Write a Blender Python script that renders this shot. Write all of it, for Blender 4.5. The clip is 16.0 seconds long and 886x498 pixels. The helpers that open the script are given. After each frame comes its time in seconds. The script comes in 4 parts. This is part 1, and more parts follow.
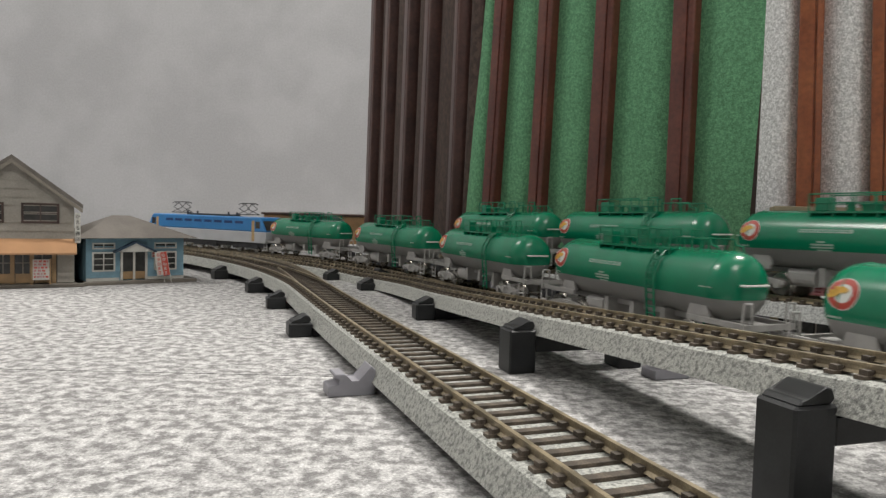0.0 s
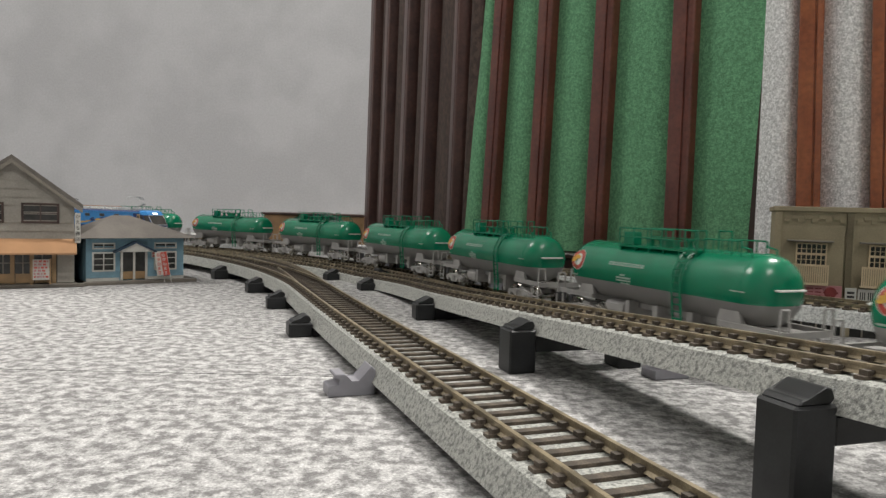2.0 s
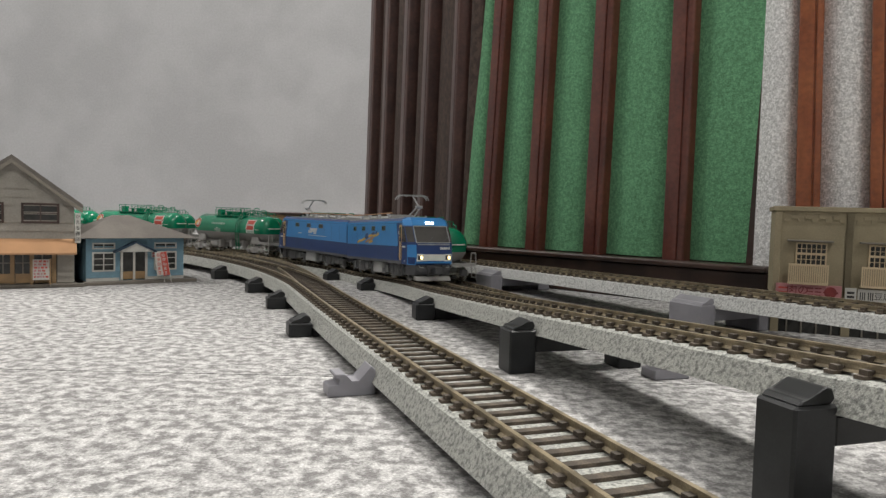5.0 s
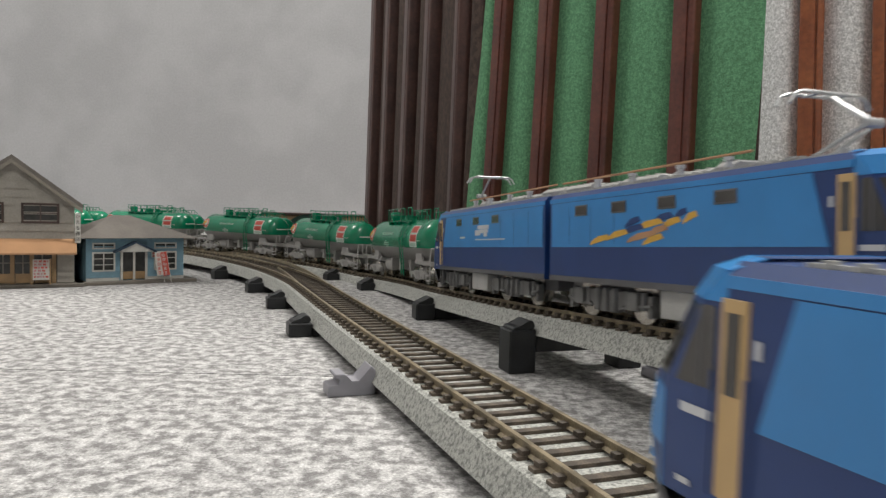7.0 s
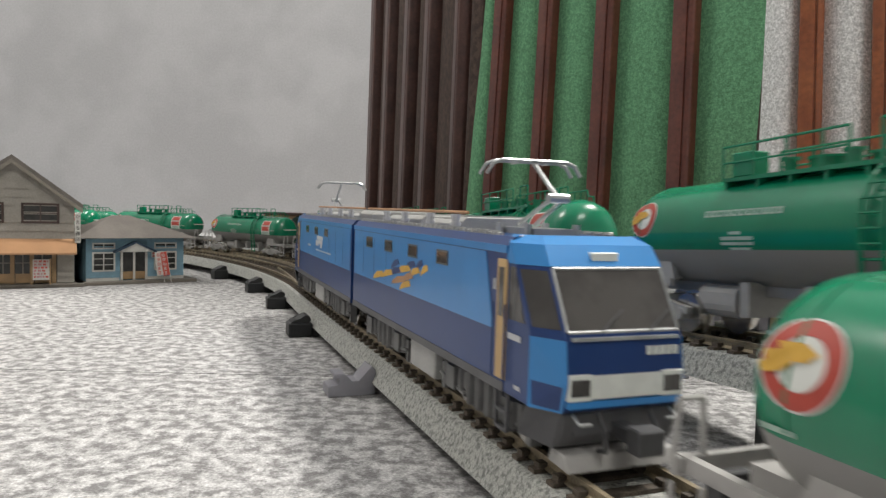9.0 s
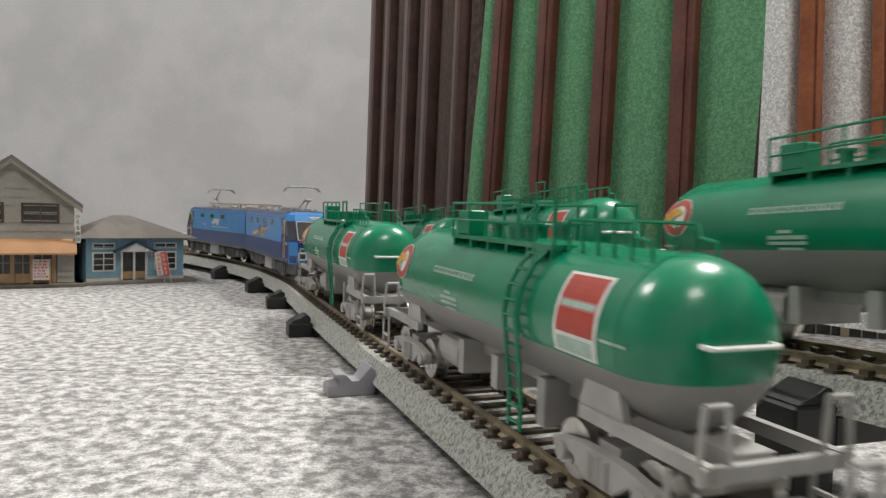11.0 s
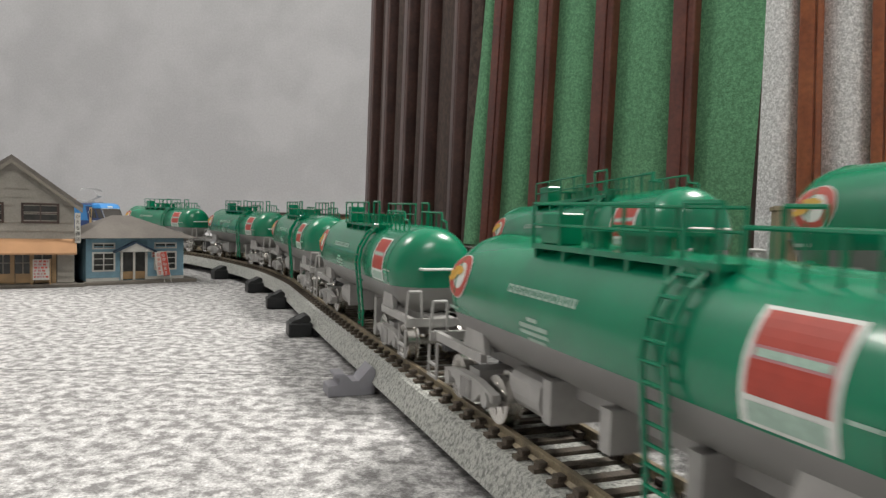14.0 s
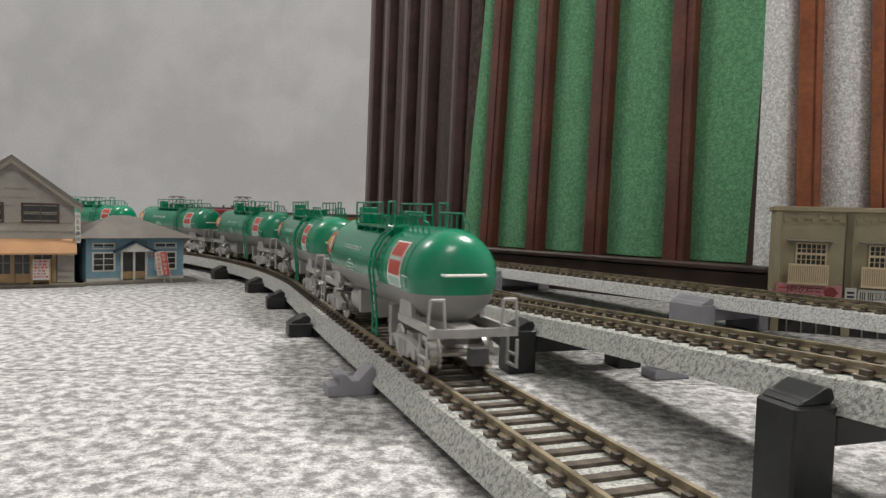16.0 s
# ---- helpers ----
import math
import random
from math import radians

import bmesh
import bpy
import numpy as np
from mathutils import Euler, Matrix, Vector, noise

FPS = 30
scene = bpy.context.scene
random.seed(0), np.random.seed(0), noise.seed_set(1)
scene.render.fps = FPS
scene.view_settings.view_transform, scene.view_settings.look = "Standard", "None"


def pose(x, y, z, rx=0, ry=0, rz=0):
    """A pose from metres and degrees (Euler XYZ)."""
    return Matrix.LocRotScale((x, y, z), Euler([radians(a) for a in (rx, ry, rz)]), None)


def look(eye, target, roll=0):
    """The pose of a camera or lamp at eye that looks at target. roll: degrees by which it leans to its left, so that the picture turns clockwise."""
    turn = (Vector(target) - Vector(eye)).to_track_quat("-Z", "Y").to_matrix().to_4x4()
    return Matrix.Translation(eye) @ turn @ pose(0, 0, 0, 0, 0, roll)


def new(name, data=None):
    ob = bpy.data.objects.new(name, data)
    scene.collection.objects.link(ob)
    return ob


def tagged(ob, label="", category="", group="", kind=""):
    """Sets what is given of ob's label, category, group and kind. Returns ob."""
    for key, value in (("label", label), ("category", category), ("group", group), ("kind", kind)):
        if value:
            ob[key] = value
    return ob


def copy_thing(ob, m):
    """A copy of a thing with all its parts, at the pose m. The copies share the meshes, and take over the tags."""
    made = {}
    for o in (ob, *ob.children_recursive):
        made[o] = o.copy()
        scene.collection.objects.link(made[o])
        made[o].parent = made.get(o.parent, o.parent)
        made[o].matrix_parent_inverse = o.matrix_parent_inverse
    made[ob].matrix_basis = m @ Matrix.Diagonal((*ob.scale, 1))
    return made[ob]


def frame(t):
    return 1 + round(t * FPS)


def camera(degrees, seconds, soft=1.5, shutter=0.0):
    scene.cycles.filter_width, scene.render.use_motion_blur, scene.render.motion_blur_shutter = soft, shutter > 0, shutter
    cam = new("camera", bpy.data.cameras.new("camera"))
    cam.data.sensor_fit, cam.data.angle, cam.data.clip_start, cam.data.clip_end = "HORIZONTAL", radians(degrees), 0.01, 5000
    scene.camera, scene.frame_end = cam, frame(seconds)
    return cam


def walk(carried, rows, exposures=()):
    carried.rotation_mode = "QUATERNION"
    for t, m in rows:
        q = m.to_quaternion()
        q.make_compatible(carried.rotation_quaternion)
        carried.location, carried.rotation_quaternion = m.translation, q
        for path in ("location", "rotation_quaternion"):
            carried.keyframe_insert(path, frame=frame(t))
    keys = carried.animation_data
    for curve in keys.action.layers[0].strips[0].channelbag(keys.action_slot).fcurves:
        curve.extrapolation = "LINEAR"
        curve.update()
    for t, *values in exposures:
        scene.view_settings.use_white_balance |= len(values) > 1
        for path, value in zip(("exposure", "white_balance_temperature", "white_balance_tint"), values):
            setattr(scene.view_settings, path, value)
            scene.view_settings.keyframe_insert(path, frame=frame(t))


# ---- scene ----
cam = camera(64.2, 16.0, soft=1.4, shutter=0.3)
EYE_H = 60.5                      # eye above the floor, millimetres
MM = 0.001
STAND = pose(0, 0, EYE_H * MM, 90 - 3.06, 0, 0) @ pose(0, 0, 0, 0, 0, 1.63)
walk(cam, [(0.0, STAND), (16.0, STAND)],
     exposures=[(0.0, -0.05), (6.8, -0.05), (7.6, 0.02), (8.4, 0.08), (15.0, 0.08), (15.6, 0.03), (16.0, 0.0)])

# ---- light ----
world = bpy.data.worlds.new("room_light")
scene.world = world
world.use_nodes = True
world.node_tree.nodes["Background"].inputs[0].default_value = (0.9, 0.95, 1.0, 1)
world.node_tree.nodes["Background"].inputs[1].default_value = 0.02


def area_lamp(name, at, target, size, watts, color=(1, 0.97, 0.92)):
    data = bpy.data.lights.new(name, "AREA")
    data.shape, data.size, data.size_y, data.energy, data.color = "RECTANGLE", size[0], size[1], watts, color
    ob = new(name, data)
    ob.matrix_world = look(at, target)
    return ob


# Main light, placed from the highlights and shadow directions.
area_lamp("ceiling_lamp", (1.1, 0.95, 2.2), (0.2, 0.3, 0.0), (0.4, 0.4), 68)
# Fill added behind the eye for screen and locomotive fronts; no known lamp.
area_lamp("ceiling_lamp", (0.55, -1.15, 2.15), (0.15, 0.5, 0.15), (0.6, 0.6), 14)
# Another added fill, only to brighten the left of the wall.
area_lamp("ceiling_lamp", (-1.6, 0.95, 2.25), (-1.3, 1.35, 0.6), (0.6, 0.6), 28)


# ---- materials ----
def mat(name, color, rough=0.5, metal=0.0, vary=0.0, scale=200.0, bump=0.0, bscale=800.0, coat=0.0, second=None, lo=0.4, hi=0.6, detail=4.0, fine=0.0, fscale=2500.0, coarse=0.5):
    m = bpy.data.materials.new(name)
    m.use_nodes = True
    nt = m.node_tree
    b = nt.nodes["Principled BSDF"]
    b.inputs["Roughness"].default_value, b.inputs["Metallic"].default_value = rough, metal
    b.inputs["Coat Weight"].default_value = coat
    b.inputs["Base Color"].default_value = (*color, 1)
    tc = nt.nodes.new("ShaderNodeTexCoord")

    def tex(sc, det):
        n = nt.nodes.new("ShaderNodeTexNoise")
        n.inputs["Scale"].default_value, n.inputs["Detail"].default_value = sc, det
        nt.links.new(tc.outputs["Object"], n.inputs["Vector"])
        return n

    out = None
    if vary or second:
        n = tex(scale, detail)
        n.inputs["Roughness"].default_value = coarse
        r = nt.nodes.new("ShaderNodeValToRGB")
        r.color_ramp.elements[0].position, r.color_ramp.elements[1].position = lo, hi
        c2 = second or tuple(min(1, c * (1 + vary)) for c in color)
        c1 = color if second else tuple(c * (1 - vary) for c in color)
        r.color_ramp.elements[0].color, r.color_ramp.elements[1].color = (*c1, 1), (*c2, 1)
        nt.links.new(n.outputs["Fac"], r.inputs["Fac"])
        out = r.outputs["Color"]
    if fine:
        n2 = tex(fscale, 2.0)
        hs = nt.nodes.new("ShaderNodeMapRange")
        hs.inputs[1].default_value, hs.inputs[2].default_value = 0.3, 0.7
        hs.inputs[3].default_value, hs.inputs[4].default_value = 1 - fine, 1 + fine
        nt.links.new(n2.outputs["Fac"], hs.inputs[0])
        mx = nt.nodes.new("ShaderNodeMix")
        mx.data_type, mx.blend_type = "RGBA", "MULTIPLY"
        mx.inputs[0].default_value = 1.0
        if out:
            nt.links.new(out, mx.inputs[6])
        else:
            mx.inputs[6].default_value = (*color, 1)
        nt.links.new(hs.outputs[0], mx.inputs[7])
        out = mx.outputs[2]
    if out:
        nt.links.new(out, b.inputs["Base Color"])
    if bump:
        n3 = tex(bscale, 5.0)
        bp = nt.nodes.new("ShaderNodeBump")
        bp.inputs["Strength"].default_value, bp.inputs["Distance"].default_value = bump, 0.0006
        nt.links.new(n3.outputs["Fac"], bp.inputs["Height"])
        nt.links.new(bp.outputs["Normal"], b.inputs["Normal"])
    return m


def glow(name, color, strength):
    m = mat(name, color, 0.3)
    b = m.node_tree.nodes["Principled BSDF"]
    b.inputs["Emission Color"].default_value, b.inputs["Emission Strength"].default_value = (*color, 1), strength
    return m


M_CARPET = mat("carpet", (0.20, 0.195, 0.193), 0.95, second=(0.57, 0.562, 0.555), scale=230, lo=0.42, hi=0.60, detail=12.0, fine=0.3, fscale=1500, bump=0.25, bscale=2500, coarse=0.66)
M_WALL = mat("wallpaper", (0.43, 0.43, 0.44), 0.9, vary=0.06, scale=9, fine=0.05, fscale=260, bump=0.5, bscale=350)
M_CEIL = mat("ceiling_paint", (0.75, 0.75, 0.73), 0.9, vary=0.03, scale=3)
M_BALLAST = mat("moulded_ballast", (0.20, 0.205, 0.19), 0.9, second=(0.46, 0.465, 0.43), scale=950, lo=0.34, hi=0.56, fine=0.25, fscale=2600, bump=0.7, bscale=2200)
M_BALLAST2 = mat("pale_moulded_ballast", (0.28, 0.285, 0.28), 0.9, second=(0.58, 0.585, 0.57), scale=950, lo=0.34, hi=0.56, fine=0.25, fscale=2600, bump=0.7, bscale=2200)
M_SLEEPER = mat("brown_plastic_sleeper", (0.085, 0.067, 0.050), 0.7, vary=0.3, scale=300, fine=0.3)
M_RAIL = mat("tarnished_rail", (0.25, 0.205, 0.135), 0.45, 0.35, vary=0.3, scale=150, fine=0.2)
M_BLACK = mat("black_plastic", (0.010, 0.011, 0.012), 0.42, vary=0.3, scale=120, fine=0.2, fscale=1800)
M_GREYP = mat("grey_plastic", (0.27, 0.265, 0.29), 0.5, vary=0.06, scale=120)
M_GREEN = mat("green_tank_paint", (0.001, 0.195, 0.095), 0.25, vary=0.06, scale=60, coat=0.2)
M_TGREY = mat("grey_tank_paint", (0.24, 0.235, 0.225), 0.42, vary=0.05, scale=60)
M_UGREY = mat("grey_underframe", (0.36, 0.35, 0.335), 0.5, vary=0.08, scale=150)
M_WHITE = mat("white_print", (0.72, 0.74, 0.70), 0.5, vary=0.04, scale=300)
M_PALE = mat("pale_green_print", (0.36, 0.50, 0.42), 0.5, vary=0.1, scale=900)
M_RED = mat("red_print", (0.42, 0.055, 0.035), 0.5, vary=0.06, scale=300)
M_YELLOW = mat("yellow_print", (0.62, 0.36, 0.05), 0.5, vary=0.06, scale=300)
M_STEEL = mat("wheel_steel", (0.55, 0.53, 0.50), 0.25, 1.0, vary=0.1, scale=200)
M_DARK = mat("dark_underframe", (0.055, 0.055, 0.058), 0.55, vary=0.2, scale=200)
M_BLUE = mat("light_blue_paint", (0.035, 0.23, 0.56), 0.3, vary=0.04, scale=60, coat=0.12)
M_NAVY = mat("navy_paint", (0.011, 0.042, 0.165), 0.34, vary=0.05, scale=60, coat=0.05)
M_BEIGE = mat("beige_door_paint", (0.55, 0.37, 0.17), 0.4, vary=0.05, scale=100)
M_GLASS = mat("dark_glazing", (0.07, 0.066, 0.062), 0.08, vary=0.2, scale=80)
M_SILVER = mat("silver_roof_gear", (0.45, 0.46, 0.46), 0.35, 0.6, vary=0.1, scale=200)
M_LAMP = glow("headlight", (1.0, 0.75, 0.35), 3.0)
M_TOPGLARE = glow("top_headlight", (1.0, 0.92, 0.8), 5.0)
M_SKIRT = mat("grey_skirt_paint", (0.10, 0.10, 0.105), 0.5, vary=0.1, scale=100)
M_BOGIE = mat("grey_bogie_plastic", (0.14, 0.14, 0.138), 0.55, vary=0.15, scale=150)
M_ROOFGREY = mat("grey_roof_plastic", (0.40, 0.40, 0.385), 0.5, vary=0.08, scale=120, fine=0.1)
M_CREAM = mat("cream_white_paint", (0.55, 0.56, 0.58), 0.35, vary=0.04, scale=60)
M_REDLOCO = mat("red_loco_paint", (0.25, 0.02, 0.02), 0.3, vary=0.05, scale=60)
M_POST = mat("dark_red_wood", (0.095, 0.028, 0.02), 0.35, second=(0.135, 0.042, 0.028), scale=26, fine=0.2, fscale=300, coat=0.2)
M_POST3 = mat("dark_maroon_wood", (0.055, 0.022, 0.017), 0.4, second=(0.085, 0.036, 0.027), scale=26, fine=0.2, fscale=300)
M_POST2 = mat("orange_brown_wood", (0.23, 0.065, 0.024), 0.32, second=(0.30, 0.095, 0.035), scale=26, fine=0.2, fscale=300, coat=0.2)
M_FELT = mat("green_felt", (0.105, 0.27, 0.14), 0.95, second=(0.155, 0.375, 0.20), scale=420, fine=0.3, fscale=1100, bump=0.8, bscale=700)
M_FELTG = mat("grey_felt", (0.62, 0.62, 0.615), 0.95, second=(0.84, 0.84, 0.835), scale=420, fine=0.3, fscale=900, bump=0.8, bscale=700)
M_FELTB = mat("brown_felt", (0.042, 0.026, 0.02), 0.9, second=(0.08, 0.05, 0.039), scale=160, fine=0.3, fscale=900, bump=0.8, bscale=700)
M_DARKWOOD = mat("dark_brown_wood", (0.045, 0.024, 0.018), 0.4, vary=0.3, scale=40)
M_TAN = mat("tan_wood", (0.33, 0.20, 0.10), 0.5, vary=0.2, scale=40)
M_CLAP = mat("grey_beige_boards", (0.30, 0.28, 0.245), 0.7, vary=0.06, scale=80, fine=0.08, fscale=900)
M_TRIM = mat("grey_brown_roof_trim", (0.20, 0.18, 0.15), 0.7, vary=0.1, scale=90)
M_ROOF = mat("grey_brown_roof", (0.14, 0.125, 0.11), 0.75, vary=0.1, scale=60, fine=0.1, fscale=900)
M_AWN = mat("copper_awning", (0.40, 0.22, 0.11), 0.55, vary=0.08, scale=60)
M_WOOD2 = mat("ochre_wood", (0.31, 0.20, 0.10), 0.6, vary=0.12, scale=120)
M_BWALL = mat("blue_boards", (0.20, 0.34, 0.42), 0.7, vary=0.07, scale=80, fine=0.08, fscale=900)
M_OFFW = mat("off_white_paint", (0.55, 0.54, 0.50), 0.6, vary=0.06, scale=120)
M_PLINTH = mat("brown_grey_plinth", (0.14, 0.125, 0.105), 0.8, vary=0.15, scale=90)
M_STUCCO = mat("beige_stucco", (0.30, 0.255, 0.165), 0.75, vary=0.07, scale=60, fine=0.08, fscale=1200)
M_RAILC = mat("cream_rail", (0.58, 0.46, 0.30), 0.6, vary=0.05, scale=120)
M_SIGNP = mat("pink_sign", (0.46, 0.20, 0.21), 0.5, vary=0.06, scale=200)
M_SIGNR = mat("red_sign", (0.48, 0.07, 0.05), 0.5, vary=0.06, scale=200)
M_INK = mat("dark_ink", (0.03, 0.028, 0.027), 0.6, vary=0.1, scale=200)
M_INKR = mat("maroon_ink", (0.20, 0.03, 0.03), 0.6, vary=0.1, scale=200)
# Near-black colour paints in the unlit rooms behind panes and shop fronts.
M_ROOM = mat("painted_dim_interior", (0.03, 0.03, 0.028), 0.25, vary=0.3, scale=150)
M_DOME = mat("dark_green_cloth", (0.010, 0.035, 0.026), 0.8, vary=0.2, scale=100)


# ---- building helpers (millimetres in, metres out) ----
def box(bm, x0, x1, y0, y1, z0, z1, mi=0):
    v = [bm.verts.new((x, y, z)) for x in (x0, x1) for y in (y0, y1) for z in (z0, z1)]
    for q in ((0, 1, 3, 2), (4, 6, 7, 5), (0, 4, 5, 1), (2, 3, 7, 6), (0, 2, 6, 4), (1, 5, 7, 3)):
        bm.faces.new([v[i] for i in q]).material_index = mi


def prism(bm, outline, axis, a, b, mi=0):
    """Extrudes a closed 2D outline along an axis from a to b."""
    def p(u, v, w):
        return {"x": (w, u, v), "y": (u, w, v), "z": (u, v, w)}[axis]
    lo = [bm.verts.new(p(u, v, a)) for u, v in outline]
    hi = [bm.verts.new(p(u, v, b)) for u, v in outline]
    n = len(outline)
    fs = [bm.faces.new(lo), bm.faces.new(hi[::-1])]
    fs += [bm.faces.new((lo[i], hi[i], hi[(i + 1) % n], lo[(i + 1) % n])) for i in range(n)]
    for f in fs:
        f.material_index = mi
    return fs


def cyl(bm, axis, c, r, a, b, n=16, mi=0):
    return prism(bm, [(c[0] + r * math.cos(2 * math.pi * i / n), c[1] + r * math.sin(2 * math.pi * i / n)) for i in range(n)], axis, a, b, mi)


def rod(bm, p, q, r, n=6, mi=0):
    p, q = Vector(p), Vector(q)
    d = (q - p).normalized()
    u = d.orthogonal().normalized()
    w = d.cross(u)
    rings = [[bm.verts.new(e + (u * math.cos(2 * math.pi * i / n) + w * math.sin(2 * math.pi * i / n)) * r) for i in range(n)] for e in (p, q)]
    bm.faces.new(rings[0][::-1]).material_index = mi
    bm.faces.new(rings[1]).material_index = mi
    for i in range(n):
        bm.faces.new((rings[0][i], rings[0][(i + 1) % n], rings[1][(i + 1) % n], rings[1][i])).material_index = mi


def pipe(bm, pts, r, n=6, mi=0):
    for p, q in zip(pts, pts[1:]):
        rod(bm, p, q, r, n, mi)


def finish(bm, name, mats, smooth=False, bevel=0.0):
    if bevel:
        bmesh.ops.bevel(bm, geom=list(bm.edges), offset=bevel, segments=1, affect="EDGES", profile=0.7)
    bmesh.ops.recalc_face_normals(bm, faces=bm.faces)
    bmesh.ops.scale(bm, vec=(MM, MM, MM), verts=bm.verts)
    me = bpy.data.meshes.new(name)
    bm.to_mesh(me)
    bm.free()
    for m in (mats if isinstance(mats, (list, tuple)) else [mats]):
        me.materials.append(m)
    if smooth:
        for p in me.polygons:
            p.use_smooth = True
        try:
            me.set_sharp_from_angle(angle=radians(38))
        except AttributeError:
            pass
    return me


def part(name, bm, mats, parent=None, label="", smooth=False, bevel=0.0):
    ob = new(name, finish(bm, name, mats, smooth, bevel))
    ob.parent = parent
    if label:
        ob["label"] = label
    return ob


def thing(name, label, category, at=None, group="", kind=""):
    ob = new(name)
    ob.empty_display_size = 0.02
    if at is not None:
        ob.matrix_basis = at
    return tagged(ob, label, category, group, kind)


def solo(name, bm, mats, label, category="", kind="", at=None, smooth=False, bevel=0.0, group=""):
    ob = new(name, finish(bm, name, mats, smooth, bevel))
    if at is not None:
        ob.matrix_basis = at
    return tagged(ob, label, category, group, kind)


def mpose(x, y, z, rz=0.0):
    return pose(x * MM, y * MM, z * MM, 0, 0, rz)


# ---- the four tracks: a near run, which may bend a little and turns away behind the eye, then an arc to the left ----
class Path:
    def __init__(self, tx, ty, turn, radius, h0, far_rise, near_rise, bend=0.0, over=150.0, low=8.6):
        self.low = low
        self.turn, self.radius, self.h = radians(turn), radius, (h0, far_rise, near_rise)
        self.cx, self.cy = tx - radius * math.cos(self.turn), ty - radius * math.sin(self.turn)
        self.near = [(tx, ty, self.turn)]
        x, y = tx, ty
        for i in range(4200):
            a = self.turn + radians(bend) * min(1.0, (i + 0.5) / over) - max(0.0, i - 480) / radius
            x, y = x + math.sin(a), y - math.cos(a)
            self.near.append((x, y, a))

    def at(self, s, off=0.0):
        """Place, height and heading at s: below 0 on the near run, above 0 on the arc; off to the camera's side."""
        if s < 0:
            i = min(4198, int(-s))
            k = -s - i
            (x0, y0, a), (x1, y1, b) = self.near[i], self.near[i + 1]
            x, y, a = x0 + (x1 - x0) * k, y0 + (y1 - y0) * k, a + (b - a) * k
            return x - off * math.cos(a), y - off * math.sin(a), self.height(s), a + math.pi / 2
        a = self.turn + s / self.radius
        r = self.radius - off
        return self.cx + r * math.cos(a), self.cy + r * math.sin(a), self.height(s), a + math.pi / 2

    def height(self, s):
        k = self.h[1] if s > 0 else -self.h[2]
        return max(self.low, self.h[0] + k * max(-420.0, min(600.0, s)) / 300.0)


PATHS = {
    "A": Path(-74.4, 417.7, 19.6, 708.8, 14.6, 0.8, -0.96, 1.14),
    "B": Path(0.7, 433.2, 15.7, 675.3, 14.8, -11.8, 17.3, 3.06),
    "D": Path(19.0, 526.0, 22.4, 789.7, 6.2, 0.0, 0.0, low=6.0),
    "C": Path(23.0, 623.0, 28.5, 835.0, 19.0, -3.1, 5.0),
}


# ---- room ----
def room():
    bm = bmesh.new()
    prism(bm, [(-2500, -1500), (2200, -1500), (2200, SEAM[1]), (-2500, SEAM[0])], "z", -20, 0)
    solo("floor", bm, M_CARPET, "grey mottled short-pile carpet with a butted seam", "floor", "structure")
    bm = bmesh.new()
    prism(bm, [(-2500, SEAM[0] + 0.9), (2200, SEAM[1] + 0.9), (2200, 2000), (-2500, 2000)], "z", -20, 0)
    solo("floor_2", bm, M_CARPET, "grey mottled short-pile carpet beyond the seam", "floor", "structure")
    # Unseen slab, added so that the open seam looks dark.
    bm = bmesh.new()
    box(bm, -2500, 2200, -1500, 2000, -40, -21)
    solo("underfloor", bm, M_DARKWOOD, "dark slab added under the carpet to darken the seam", "floor", "structure")
    bm = bmesh.new()
    box(bm, -2600, 2300, WALL_Y, WALL_Y + 80, 0, 2400)
    solo("wall_north", bm, M_WALL, "pale grey textured wallpaper wall behind the layout", "wall", "structure")
    bm = bmesh.new()
    box(bm, -2600, 2300, -1580, -1500, 0, 2400)
    solo("wall_south", bm, M_WALL, "pale grey textured wallpaper wall", "wall", "structure")
    bm = bmesh.new()
    box(bm, -2600, -2500, -1500, WALL_Y, 0, 2400)
    solo("wall_west", bm, M_WALL, "pale grey textured wallpaper wall", "wall", "structure")
    bm = bmesh.new()
    box(bm, 2200, 2300, -1500, WALL_Y, 0, 2400)
    solo("wall_east", bm, M_WALL, "pale grey textured wallpaper wall", "wall", "structure")
    bm = bmesh.new()
    box(bm, -2600, 2300, -1580, WALL_Y + 80, 2400, 2440)
    solo("ceiling", bm, M_CEIL, "plain white ceiling", "ceiling", "structure")


WALL_Y = 1500.0
SEAM = (186.0, 310.0)


def column(px, depth):
    """Plan point in the direction of a picture column at a depth."""
    return Vector(((px - 784) / 1250.0 * depth, depth))


